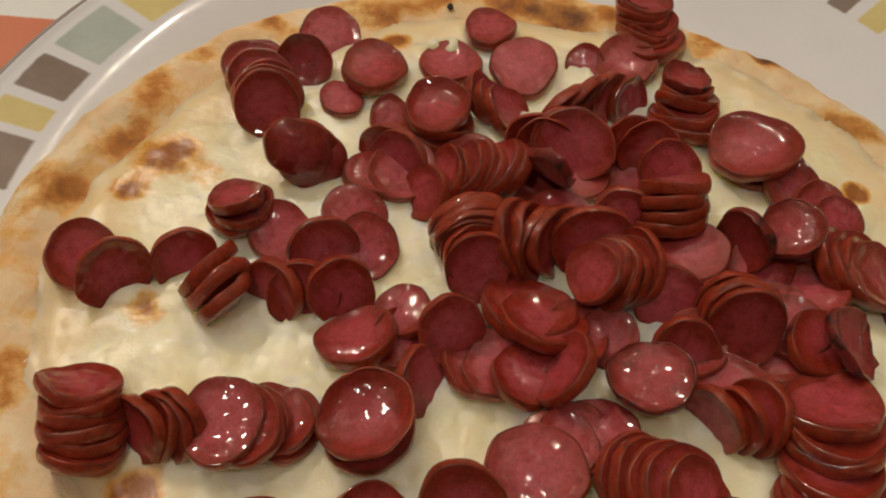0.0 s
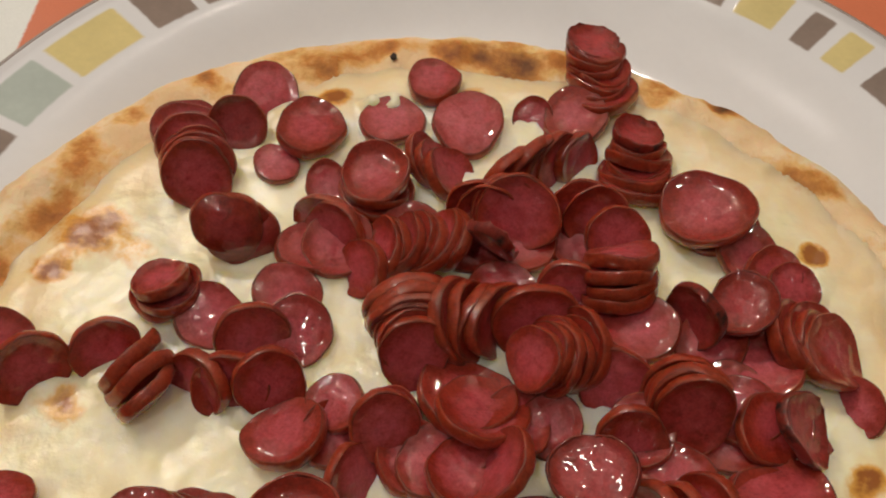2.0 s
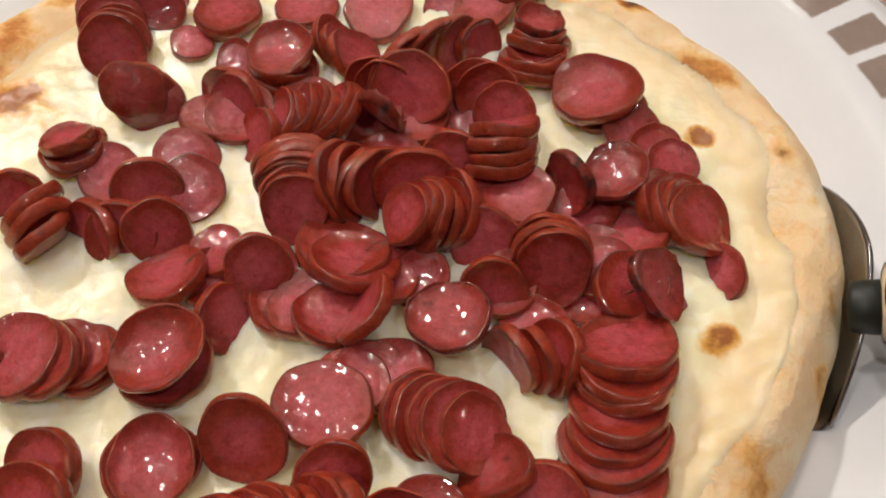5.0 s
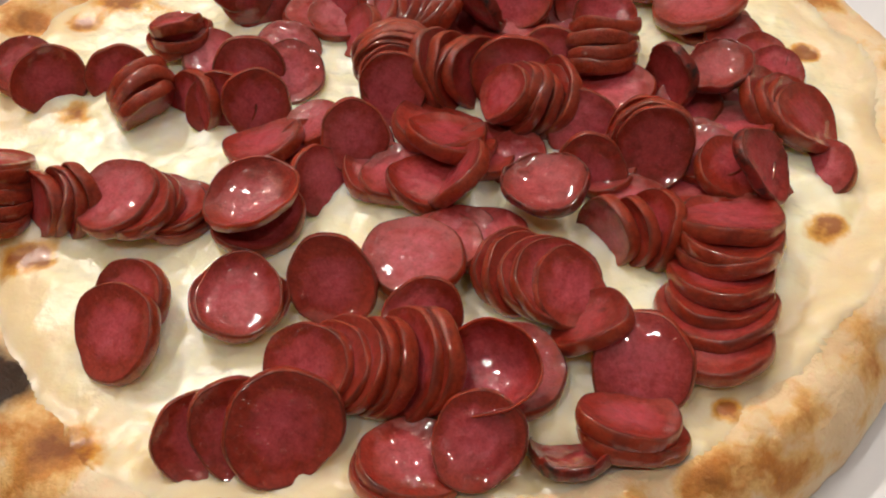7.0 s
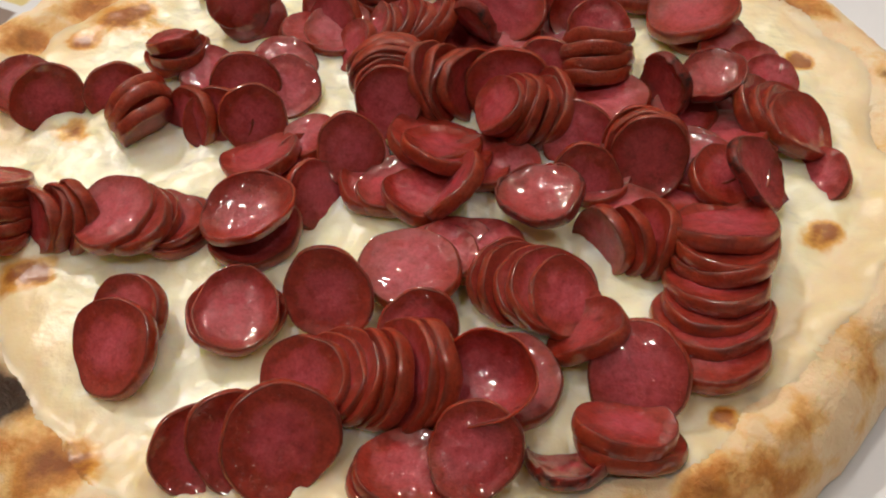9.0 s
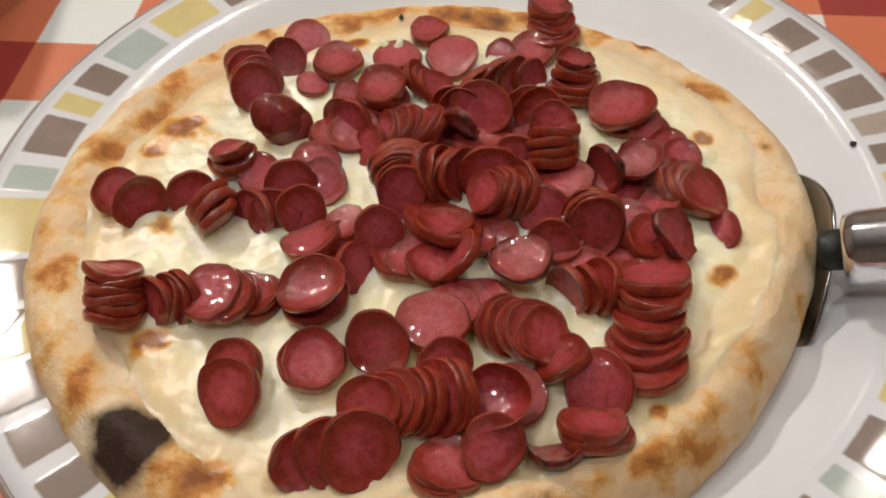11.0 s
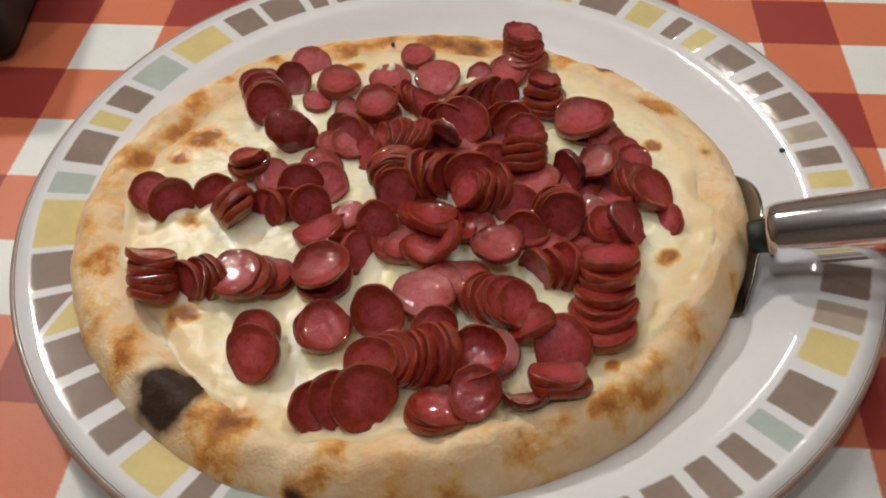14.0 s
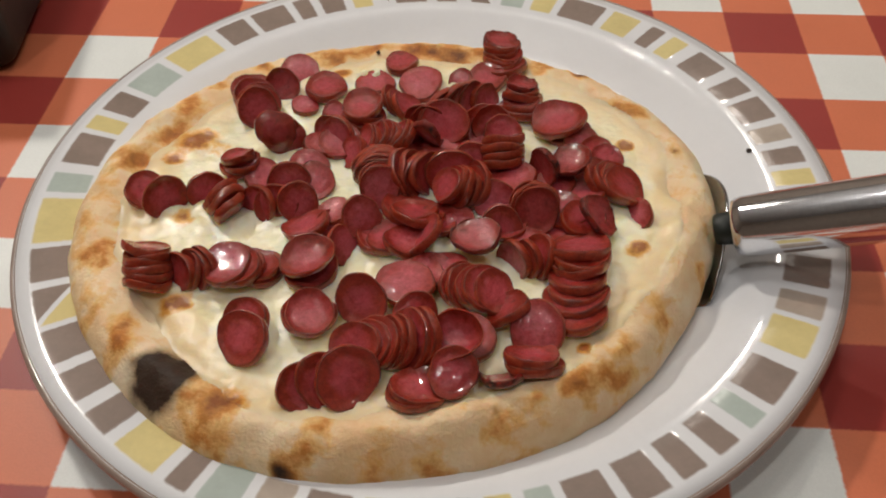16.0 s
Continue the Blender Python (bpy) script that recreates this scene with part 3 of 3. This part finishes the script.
def cheese_mesh():
    n, rings = 420, 80
    verts, faces, thin = [], [], []
    for i in range(n):
        a = 2 * math.pi * i / n
        edge = cheese_radius(a)
        for j in range(rings):
            u = j / (rings - 1)
            r = 0.002 + (edge - 0.002) * u
            x, y = PX + r * math.cos(a), PY + r * math.sin(a)
            top = max(cheese_top(x, y), crust_top(x, y) + 0.0007)
            d = edge - r
            if d < 0.007:
                q = d / 0.007
                low = crust_top(x, y) - 0.0002
                top = low + (top - low) * q * (2 - q)
            verts.append((x, y, top))
            thin.append(min(1.0, max(0.0, 1 - d / 0.020)))
    for i in range(n):
        p = (i + 1) % n
        for j in range(rings - 1):
            q = i * rings + j
            faces.append((q, q + 1, p * rings + j + 1, p * rings + j))
    faces.append(tuple(i * rings for i in range(n)))
    me = mesh_from("cheese", verts, faces, CHEESE)
    attribute(me, "thin", thin)
    attribute(me, "toast", [stain(x, y, GOLDEN) + 0.3 * stain(x, y, TOASTED) for x, y, z in verts])
    return me


CRUST, CHEESE = crust_material(), cheese_material()
pizza = tagged(new("pizza"), "round baked pizza with melted white cheese and scorched crust", "pizza")
part("crust", crust_mesh(), pizza, "golden crust with brown blisters and one black scorch")


# ---------------------------------------------------------------- sausage slices
def slice_meshes(seed, cup, dome, thick, ragged):
    """A slice of radius 1 cm lying at the origin: its meat, dished by cup or bulging by dome, and the casing round it."""
    n, rings, R = 40, 9, 0.0100
    rng = random.Random(seed)
    ph = [rng.uniform(0, 6.28) for _ in range(4)]

    def out(a):
        return R * (1 + 0.055 * math.cos(2 * a + ph[0]) + 0.026 * math.cos(3 * a + ph[1]) + 0.013 * math.cos(7 * a + ph[2]))

    def lift(a, u):
        z = cup * u ** 3 * (1 + 0.55 * math.cos(a + ph[3]) + 0.25 * math.cos(2 * a + ph[2])) + dome * (1 - u * u)
        z += 0.00060 * math.cos(2 * a + ph[1]) * u * u + 0.00035 * math.cos(3 * a + ph[0]) * u ** 3 + 0.00022 * noise.noise((u * math.cos(a) * 4 + seed, u * math.sin(a) * 4, 1))
        return z

    def rag(a):
        return ragged * max(0.0, noise.noise((math.cos(a) * 4 + seed, math.sin(a) * 4, 2)) + 0.5 * noise.noise((math.cos(a) * 13, math.sin(a) * 13, seed)))

    meat, mf = [(0, 0, lift(0, 0) + thick / 2)], []
    for j in range(1, rings + 1):
        u = 0.932 * (j / rings) ** 0.85
        for i in range(n):
            a = 2 * math.pi * i / n
            meat.append((out(a) * u * math.cos(a), out(a) * u * math.sin(a), lift(a, u) + thick / 2 - 0.00022 * math.exp(-((u - 0.70) / 0.10) ** 2)))
    for i in range(n):
        mf.append((0, 1 + i, 1 + (i + 1) % n))
        for j in range(rings - 1):
            q, p = 1 + j * n + i, 1 + j * n + (i + 1) % n
            mf.append((q, q + n, p + n, p))
    # underside
    base = len(meat)
    meat.append((0, 0, lift(0, 0) - thick / 2))
    for j in range(1, 4):
        u = 0.93 * j / 3
        for i in range(n):
            a = 2 * math.pi * i / n
            meat.append((out(a) * u * math.cos(a), out(a) * u * math.sin(a), lift(a, u) - thick / 2))
    for i in range(n):
        mf.append((base, base + 1 + (i + 1) % n, base + 1 + i))
        for j in range(2):
            q, p = base + 1 + j * n + i, base + 1 + j * n + (i + 1) % n
            mf.append((q, p, p + n, q + n))
    ring, rf = [], []
    sect = ((0.900, 0.45), (0.926, 0.505), (0.950, 0.480), (0.974, 0.385), (0.992, 0.210), (1.0, 0.00), (0.994, -0.22), (0.972, -0.40), (0.940, -0.50), (0.900, -0.53))
    for i in range(n):
        a = 2 * math.pi * i / n
        for u, h in sect:
            ring.append((out(a) * u * math.cos(a), out(a) * u * math.sin(a), lift(a, u) + h * thick + (rag(a) if h > 0.2 else 0)))
    k = len(sect)
    for i in range(n):
        p = (i + 1) % n
        for j in range(k):
            q = (j + 1) % k
            rf.append((i * k + j, p * k + j, p * k + q, i * k + q))
    lip = [max(0.0, h) * 2 for i in range(n) for u, h in sect]
    return (meat, mf), (ring, rf), lip


STYLE = {
    # style: cup, dome, thickness, raggedness, meat, casing, label
    "flat": (0.0009, 0.0, 0.0034, 0.0, MEAT, SKIN, "glossy reddish brown sausage slice with a browned casing"),
    "pink": (0.0003, 0.0002, 0.0028, 0.0, MEAT_PINK, SKIN, "pale pink sausage slice shining with oil"),
    "cup": (0.0019, 0.0, 0.0030, 0.0, MEAT, SKIN, "sausage slice curled into a shallow cup holding oil"),
    "bowl": (0.0040, 0.0, 0.0026, 0.0004, MEAT, SKIN, "sausage slice curled into a deep bowl with a browned edge"),
    "dome": (-0.0006, 0.0024, 0.0040, 0.0, MEAT_DARK, SKIN, "dark browned sausage slice bulging into a dome"),
    "dark": (0.0012, 0.0, 0.0034, 0.0003, MEAT_DARK, SKIN, "dark sausage slice coloured for browning and shade, leaning on its neighbours"),
    "char": (0.0017, 0.0, 0.0028, 0.0016, MEAT_BURNT, SKIN_BURNT, "curled sausage slice with a burnt black edge"),
}
KIT = {}
for index, (style, (cup, dome, thick, ragged, meat_mat, skin_mat, label)) in enumerate(STYLE.items()):
    KIT[style] = []
    for variant in range(8):
        (mv, mf), (rv, rf), lip = slice_meshes(11 * index + variant, cup * (0.65 + 0.1 * variant), dome, thick, ragged)
        casing = mesh_from("casing", rv, rf, skin_mat)
        attribute(casing, "lip", lip)
        KIT[style].append((mesh_from("sausage_slice", mv, mf, meat_mat), casing))
COUNT = [0]


def sausage_slice(style, x, y, z, tilt, heading, size, turn):
    """One slice: centre in millimetres, the lean of its face from upright and where it leans to, in degrees, its width in millimetres."""
    meat, casing = KIT[style][COUNT[0] % 8]
    COUNT[0] += 1
    ob = tagged(new("sausage_slice", meat), STYLE[style][6], "sausage slice", "sausage slices on the pizza")
    part("casing", casing, ob, "burnt black casing" if style == "char" else "browned casing")
    lean = Matrix.Rotation(radians(heading), 4, "Z") @ Matrix.Rotation(radians(tilt), 4, "Y") @ Matrix.Rotation(radians(turn), 4, "Z")
    s = size / 20.0
    if z - 0.5 * size * math.sin(radians(tilt)) < 31.5:
        FOOT.append((x / 1000, y / 1000, 0.00042 * size * max(0.22, math.cos(radians(tilt)))))
    ob.matrix_world = Matrix.Translation((x / 1000, y / 1000, z / 1000)) @ lean @ Matrix.Diagonal((s, s, 0.5 + 0.5 * s, 1))
    return ob


def fan(style, n, first, last=None):
    """A run of n slices from a toppled sausage, from the pose first to the pose last (x, y, z, tilt, heading, width)."""
    last = last or first
    face = [Matrix.Rotation(radians(p[4]), 3, "Z") @ Matrix.Rotation(radians(p[3]), 3, "Y") @ Vector((0, 0, 1)) for p in (first, last)]
    for i in range(n):
        f = i / (n - 1) if n > 1 else 0.0
        d = face[0].lerp(face[1], f).normalized()
        jig = 1.0 if 0 < i < n - 1 else 0.2
        d = (d + Vector([random.uniform(-0.15, 0.15) * jig for _ in range(3)])).normalized()
        x, y, z, size = [first[k] + (last[k] - first[k]) * f for k in (0, 1, 2, 5)]
        kind = style if style != "char" or i == n - 1 else "dark" if i % 2 else "flat"
        sausage_slice(kind, x + random.uniform(-0.7, 0.7) * jig, y + random.uniform(-0.7, 0.7) * jig, z, math.degrees(math.acos(max(-1, min(1, d.z)))),
                      math.degrees(math.atan2(d.y, d.x)), size * random.uniform(0.90, 1.05), random.uniform(0, 360))


fan('cup', 1, (-99.0, -24.6, 30.4, 31, -27, 16.6))
fan('cup', 1, (-90.0, -28.6, 32.7, 60, -54, 16.8))
fan('flat', 1, (-77.5, -22.3, 31.0, 60, -56, 13.7))
# The dark meat of these three carries the shade on their faces.
fan('dark', 3, (-70.4, -24.9, 32.0, 58, 150, 16.0), (-64.9, -31.6, 31.5, 60, 148, 16.0))
fan('flat', 3, (-56.1, -27.4, 31.7, 67, -121, 15.4), (-42.4, -26.7, 33.0, 56, -64, 15.7))
fan('pink', 1, (-58.4, -12.0, 30.2, 23, -42, 15.5))
fan('pink', 1, (-43.7, -4.6, 30.4, 20, -49, 16.1))
fan('pink', 1, (-40.0, -14.0, 31.2, 30, -59, 16.1))
fan('pink', 1, (-48.0, -17.6, 32.7, 59, -65, 16.9))
fan('cup', 4, (-68.1, -8.4, 30.4, 18, 122, 14.5), (-69.1, -7.1, 34.1, 19, 121, 13.6))
fan('dome', 5, (-54.7, 8.4, 31.7, 47, -68, 15.5), (-59.7, 7.6, 36.8, 49, -67, 15.1))
fan('flat', 7, (-77.5, 39.8, 29.7, 13, -13, 15.9), (-69.8, 22.9, 33.4, 54, -67, 17.7))
fan('dark', 1, (-64.6, 40.2, 32.3, 44, -75, 14.1))
fan('pink', 1, (-60.8, 52.5, 30.2, 19, -37, 16.4))
fan('flat', 1, (-47.2, 41.3, 30.8, 8, 51, 18.6))
fan('pink', 1, (-53.4, 30.3, 30.2, 8, -5, 12.0))
fan('flat', 1, (-19.6, 61.4, 30.8, 6, 100, 15.2))
fan('pink', 1, (-10.0, 48.6, 31.2, 7, -100, 19.0))
fan('pink', 1, (-28.4, 47.5, 30.2, 2, -29, 15.9))
fan('cup', 4, (-28.8, 24.0, 30.4, 4, 57, 17.1), (-29.3, 26.0, 34.4, 4, 55, 16.6))
fan('flat', 1, (-40.6, 26.2, 30.4, 24, -67, 11.8))
fan('flat', 2, (-39.4, 14.6, 31.0, 63, -114, 14.9), (-36.4, 12.4, 31.7, 63, -115, 14.8))
fan('pink', 1, (-41.4, 7.4, 30.2, 19, 17, 15.9))
fan('flat', 3, (-18.6, 35.2, 31.0, 40, 11, 14.5), (-13.6, 31.6, 31.2, 43, 7, 14.3))
fan('flat', 1, (5.9, 54.2, 29.1, 26, -99, 10.6))
fan('flat', 1, (16.0, 54.3, 30.8, 7, -127, 16.0))
fan('char', 8, (22.7, 63.7, 30.5, 13, 132, 17.0), (19.1, 78.6, 32.7, 13, 62, 15.6))
fan('char', 6, (30.8, 36.2, 30.0, 21, 104, 18.1), (30.7, 47.4, 33.0, 21, 81, 12.8))
fan('flat', 5, (1.1, 32.4, 32.4, 86, -53, 19.4), (15.8, 40.6, 31.7, 68, -33, 15.3))
fan('pink', 1, (48.8, 26.2, 30.4, 11, -175, 20.1))
fan('cup', 1, (46.0, 26.7, 33.2, 11, -165, 20.5))
fan('cup', 4, (-4.5, 22.7, 32.3, 59, -86, 15.0), (3.7, 20.2, 35.2, 48, -90, 17.8))
fan('char', 1, (-2.3, 10.1, 36.3, 62, 56, 14.4))
fan('cup', 2, (17.2, 23.9, 32.3, 47, -95, 15.0), (20.9, 22.0, 34.1, 46, -97, 15.6))
fan('flat', 1, (25.3, 17.0, 35.2, 45, -80, 15.2))
fan('flat', 4, (26.4, 3.0, 31.5, 35, 112, 16.5), (26.2, 9.5, 37.0, 40, 105, 16.0))
fan('flat', 7, (-25.4, 8.0, 31.9, 45, -171, 14.9), (-11.0, 11.6, 33.7, 50, -175, 15.8))
fan('flat', 1, (-28.4, 3.4, 31.7, 54, -143, 13.9))
fan('flat', 7, (-17.6, -5.4, 34.3, 86, -76, 20.2), (-15.0, -17.0, 34.6, 55, -74, 16.3))
fan('dark', 4, (-7.4, -8.4, 33.8, 60, -14, 18.0), (-0.6, -7.0, 33.4, 72, -19, 17.6))
fan('flat', 1, (9.4, -6.6, 33.2, 60, -82, 18.8))
fan('pink', 1, (15.6, 2.4, 32.4, 62, -85, 15.8))
fan('flat', 7, (18.0, -11.6, 32.5, 51, -158, 17.8), (9.4, -17.4, 37.4, 47, -155, 14.0))
fan('flat', 2, (-3.6, -24.6, 31.2, 19, 65, 20.2), (-0.4, -28.0, 32.3, 19, 67, 19.7))
fan('flat', 1, (-28.4, -29.4, 32.6, 16, -160, 13.1))
fan('pink', 1, (-18.6, -33.7, 35.5, 54, -61, 15.6))
fan('flat', 1, (-37.0, -36.4, 31.5, 21, 151, 16.3))
fan('flat', 3, (-13.0, -38.0, 30.4, 11, 25, 16.6), (-3.0, -40.0, 31.5, 9, 30, 16.2))
fan('flat', 1, (4.7, -39.4, 34.1, 49, 175, 15.3))
fan('pink', 1, (13.4, -28.0, 30.4, 11, -96, 14.0))
fan('flat', 1, (28.7, -29.6, 32.0, 54, -82, 15.9))
fan('char', 1, (21.2, -39.1, 35.5, 11, -164, 15.9))
fan('pink', 1, (26.0, -18.0, 32.3, 52, -88, 16.0))
fan('pink', 1, (31.0, -4.0, 31.5, 7, -175, 17.2))
fan('dark', 5, (38.0, -17.4, 32.6, 56, -90, 17.2), (40.4, -23.7, 35.7, 55, -91, 16.8))
fan('char', 1, (42.4, -1.0, 35.2, 86, -139, 14.8))
fan('flat', 3, (54.9, 17.2, 31.9, 12, -86, 15.3), (64.0, 10.1, 31.2, 22, -67, 13.1))
fan('char', 1, (51.4, 1.0, 36.8, 17, -131, 15.5))
fan('flat', 4, (63.0, -3.4, 32.6, 36, -3, 18.6), (69.6, -5.6, 32.3, 34, -5, 17.5))
fan('pink', 1, (55.0, -10.6, 31.5, 16, 139, 19.0))
fan('flat', 1, (51.0, -21.4, 32.3, 14, -141, 16.0))
fan('char', 1, (60.4, -25.5, 36.0, 45, -15, 15.7))
fan('flat', 1, (55.4, -24.9, 33.7, 18, -34, 14.6))
fan('pink', 1, (75.0, -16.3, 29.1, 35, -158, 13.1))
fan('flat', 3, (35.0, -43.0, 31.0, 81, -138, 14.8), (43.0, -42.6, 32.6, 60, -151, 14.5))
fan('flat', 7, (54.9, -62.5, 30.4, 13, 159, 21.4), (55.4, -40.1, 35.2, 25, 107, 19.9))
fan('pink', 1, (-22.5, -43.5, 31.4, 53, -19, 15.5))
fan('flat', 1, (-31.6, -55.4, 31.5, 7, -67, 18.8))
fan('bowl', 1, (-31.7, -55.4, 34.9, 6, -64, 19.0))
fan('flat', 5, (-47.4, -56.6, 29.7, 2, -78, 15.6), (-58.0, -59.6, 34.6, 11, -143, 17.4))
fan('dark', 4, (-72.9, -61.8, 32.3, 61, -130, 14.9), (-66.4, -59.1, 32.6, 61, -130, 14.4))
fan('flat', 6, (-83.3, -66.8, 30.8, 30, 87, 17.0), (-85.9, -56.8, 35.5, 38, 85, 16.0))
fan('flat', 2, (-46.6, -78.8, 31.0, 34, -123, 17.4), (-44.8, -86.7, 32.5, 30, -119, 17.0))
fan('cup', 2, (-27.8, -75.2, 30.4, 10, -0, 18.4), (-27.5, -75.5, 31.9, 11, -2, 18.1))
fan('flat', 1, (-12.1, -68.4, 33.7, 44, -73, 16.8))
fan('pink', 1, (0.8, -60.1, 33.5, 5, -139, 18.8))
fan('pink', 3, (11.6, -50.6, 30.8, 3, 128, 16.4), (4.6, -53.6, 31.5, 1, 56, 16.6))
fan('flat', 5, (17.7, -57.5, 31.9, 30, -39, 16.5), (29.1, -61.6, 34.4, 26, -26, 16.4))
fan('dark', 1, (34.1, -67.9, 34.1, 36, 167, 14.6))
fan('pink', 1, (43.3, -73.8, 33.4, 40, -103, 18.3))
fan('flat', 2, (43.0, -85.3, 30.9, 29, 83, 18.0), (42.2, -84.8, 33.0, 32, 83, 17.6))
fan('char', 1, (34.4, -91.0, 29.7, 34, 100, 15.7))
fan('flat', 1, (22.8, -79.3, 31.5, 3, 22, 19.5))
fan('bowl', 1, (18.9, -82.2, 34.5, 18, -95, 17.5))
fan('flat', 2, (8.9, -99.7, 30.8, 13, 65, 17.0), (10.2, -98.8, 31.9, 13, 64, 16.3))
fan('flat', 1, (20.0, -93.7, 34.9, 33, -87, 15.6))
fan('flat', 7, (-10.4, -86.6, 33.0, 38, -124, 17.8), (8.6, -81.6, 34.1, 61, -148, 19.0))
fan('flat', 1, (5.9, -73.7, 35.2, 41, -75, 16.0))
fan('flat', 3, (-24.0, -101.2, 31.0, 38, -48, 16.0), (-11.1, -97.7, 33.0, 42, -55, 19.0))
fan('flat', 1, (-35.4, 9.4, 30.2, 15, -54, 17.3))
fan('flat', 1, (-19.4, 12.4, 30.2, 14, -68, 17.3))
fan('flat', 1, (-6.0, 14.0, 30.2, 14, -81, 17.2))
fan('flat', 1, (2.0, 2.0, 30.2, 12, -88, 16.6))
fan('flat', 1, (-18.0, -32.0, 30.2, 8, -41, 15.1))
fan('flat', 1, (-27.0, -35.0, 30.2, 9, -27, 15.1))
fan('flat', 1, (6.6, -28.0, 30.2, 6, -92, 15.1))
fan('flat', 1, (-0.6, -32.0, 30.2, 5, -72, 15.0))
fan('flat', 1, (31.0, -27.0, 30.2, 9, -136, 14.8))
fan('flat', 1, (38.0, -36.0, 30.2, 9, -154, 14.3))
fan('flat', 1, (49.0, -26.0, 30.2, 12, -152, 14.7))
fan('flat', 1, (46.0, -6.0, 30.2, 14, -135, 15.7))
fan('flat', 1, (22.0, 0.4, 30.2, 12, -110, 16.3))
fan('flat', 1, (18.0, 18.4, 30.2, 15, -104, 17.2))
fan('flat', 1, (4.6, 17.0, 30.2, 14, -91, 17.3))
fan('flat', 1, (49.0, -16.0, 30.2, 13, -144, 15.2))
fan('flat', 1, (60.0, -2.0, 30.2, 17, -143, 15.8))
fan('flat', 1, (-13.4, -5.4, 30.2, 11, -67, 16.4))

part("cheese", cheese_mesh(), pizza, "glossy melted white cheese with golden spots")

# ---------------------------------------------------------------- the pizza server
def server_blade():
    """The blade lies flat under the crust; its rear edge arches up steeply into the handle."""
    verts, faces, n, k = [], [], 26, 20
    for side in (0, 1):
        for i in range(n + 1):
            u = i / n
            for j in range(k + 1):
                w = 2 * j / k - 1
                flat = min(1.0, u / 0.5)
                rise = max(0.0, (u - 0.5) / 0.5)
                x_end = 0.1050 - 0.0045 * w * w
                x = 0.060 + (x_end - 0.0055 - 0.060) * flat + 0.0055 * math.sin(rise * math.pi / 2) ** 1.0
                y = -0.0080 + (0.022 + 0.0105 * flat) * w
                top = 0.0325 - 0.0175 * abs(w) ** 1.7
                z = 0.0117 + (top - 0.0117) * (1 - math.cos(rise * math.pi / 2))
                verts.append((x + 0.0009 * side * rise, y, z - 0.0010 * side * (1 - rise)))
    m = (n + 1) * (k + 1)
    for i in range(n):
        for j in range(k):
            a = i * (k + 1) + j
            faces.append((a, a + k + 1, a + k + 2, a + 1))
            faces.append((m + a, m + a + 1, m + a + k + 2, m + a + k + 1))
    loop = [j for j in range(k + 1)] + [i * (k + 1) + k for i in range(1, n + 1)] + [n * (k + 1) + j for j in range(k - 1, -1, -1)] + [i * (k + 1) for i in range(n - 1, 0, -1)]
    for q in range(len(loop)):
        a, c = loop[q], loop[(q + 1) % len(loop)]
        faces.append((a, c, m + c, m + a))
    return mesh_from("blade", verts, faces, STEEL_SATIN)


server = tagged(new("pizza_server"), "stainless steel pizza server with its blade under the pizza", "pizza server")
part("blade", server_blade(), server, "satin steel blade pushed under the crust")
HANDLE_A, HANDLE_B = Vector((0.1070, -0.0200, 0.0308)), Vector((0.2335, -0.0340, 0.0845))
axis = (HANDLE_B - HANDLE_A)
prof = ((0.0, 0.0), (0.0075, 0.0), (0.0092, 0.0006), (0.0100, 0.0018), (0.0104, 0.0040), (0.0108, 0.030), (0.0112, 0.070), (0.0110, 0.110), (0.0100, 0.128), (0.0075, 0.1335), (0.0, 0.135))
handle = part("handle", lathe(prof, 48, STEEL, "handle", False), server, "polished tubular steel handle")
handle.matrix_world = Matrix.Translation(HANDLE_A) @ axis.to_track_quat("Z", "Y").to_matrix().to_4x4()
# The dark plastic's black stands in for shade in the gap before the handle.
neck = part("neck", lathe(((0.0, -0.006), (0.0050, -0.006), (0.0054, -0.0052), (0.0058, 0.0008), (0.0, 0.0008)), 32, DARK_PLASTIC, "neck", False), server, "neck coloured black for the shaded gap between blade and handle")
neck.matrix_world = handle.matrix_world.copy()

# ---------------------------------------------------------------- other things on the table
holder = tagged(new("condiment_box"), "dark green plastic box standing on the tablecloth", "box")
body = part("body", box_mesh("body", (-0.13, 0.0, 0.0), (0.0, 0.16, 0.075), DARK_PLASTIC, 0.010, 4), holder)
part("lid", box_mesh("lid", (-0.127, 0.003, 0.075), (-0.003, 0.157, 0.081), DARK_PLASTIC, 0.003, 2), holder)
holder.matrix_world = pose(-0.2050, 0.0780, 0.0, 0, 0, CLOTH_TURN + 8)


def crumb(x, y, z, size, seed):
    bm = bmesh.new()
    bmesh.ops.create_icosphere(bm, subdivisions=2, radius=size)
    for v in bm.verts:
        v.co *= 1 + 0.5 * noise.noise(v.co * 900 + Vector((seed, 0, 0)))
        v.co.z *= 0.6
    me = bpy.data.meshes.new("crumb")
    bm.to_mesh(me)
    bm.free()
    me.materials.append(BURNT_CRUMB)
    ob = tagged(part("crumb", me), "tiny burnt crumb lying beside the pizza crust", "crumb", "burnt crumbs")
    ob.location = (x, y, z)


crumb(0.1197, 0.0342, plate_height(0.1245) + 0.0006, 0.0011, 1)
crumb(-0.0316, 0.0714, 0.0290, 0.0010, 2)
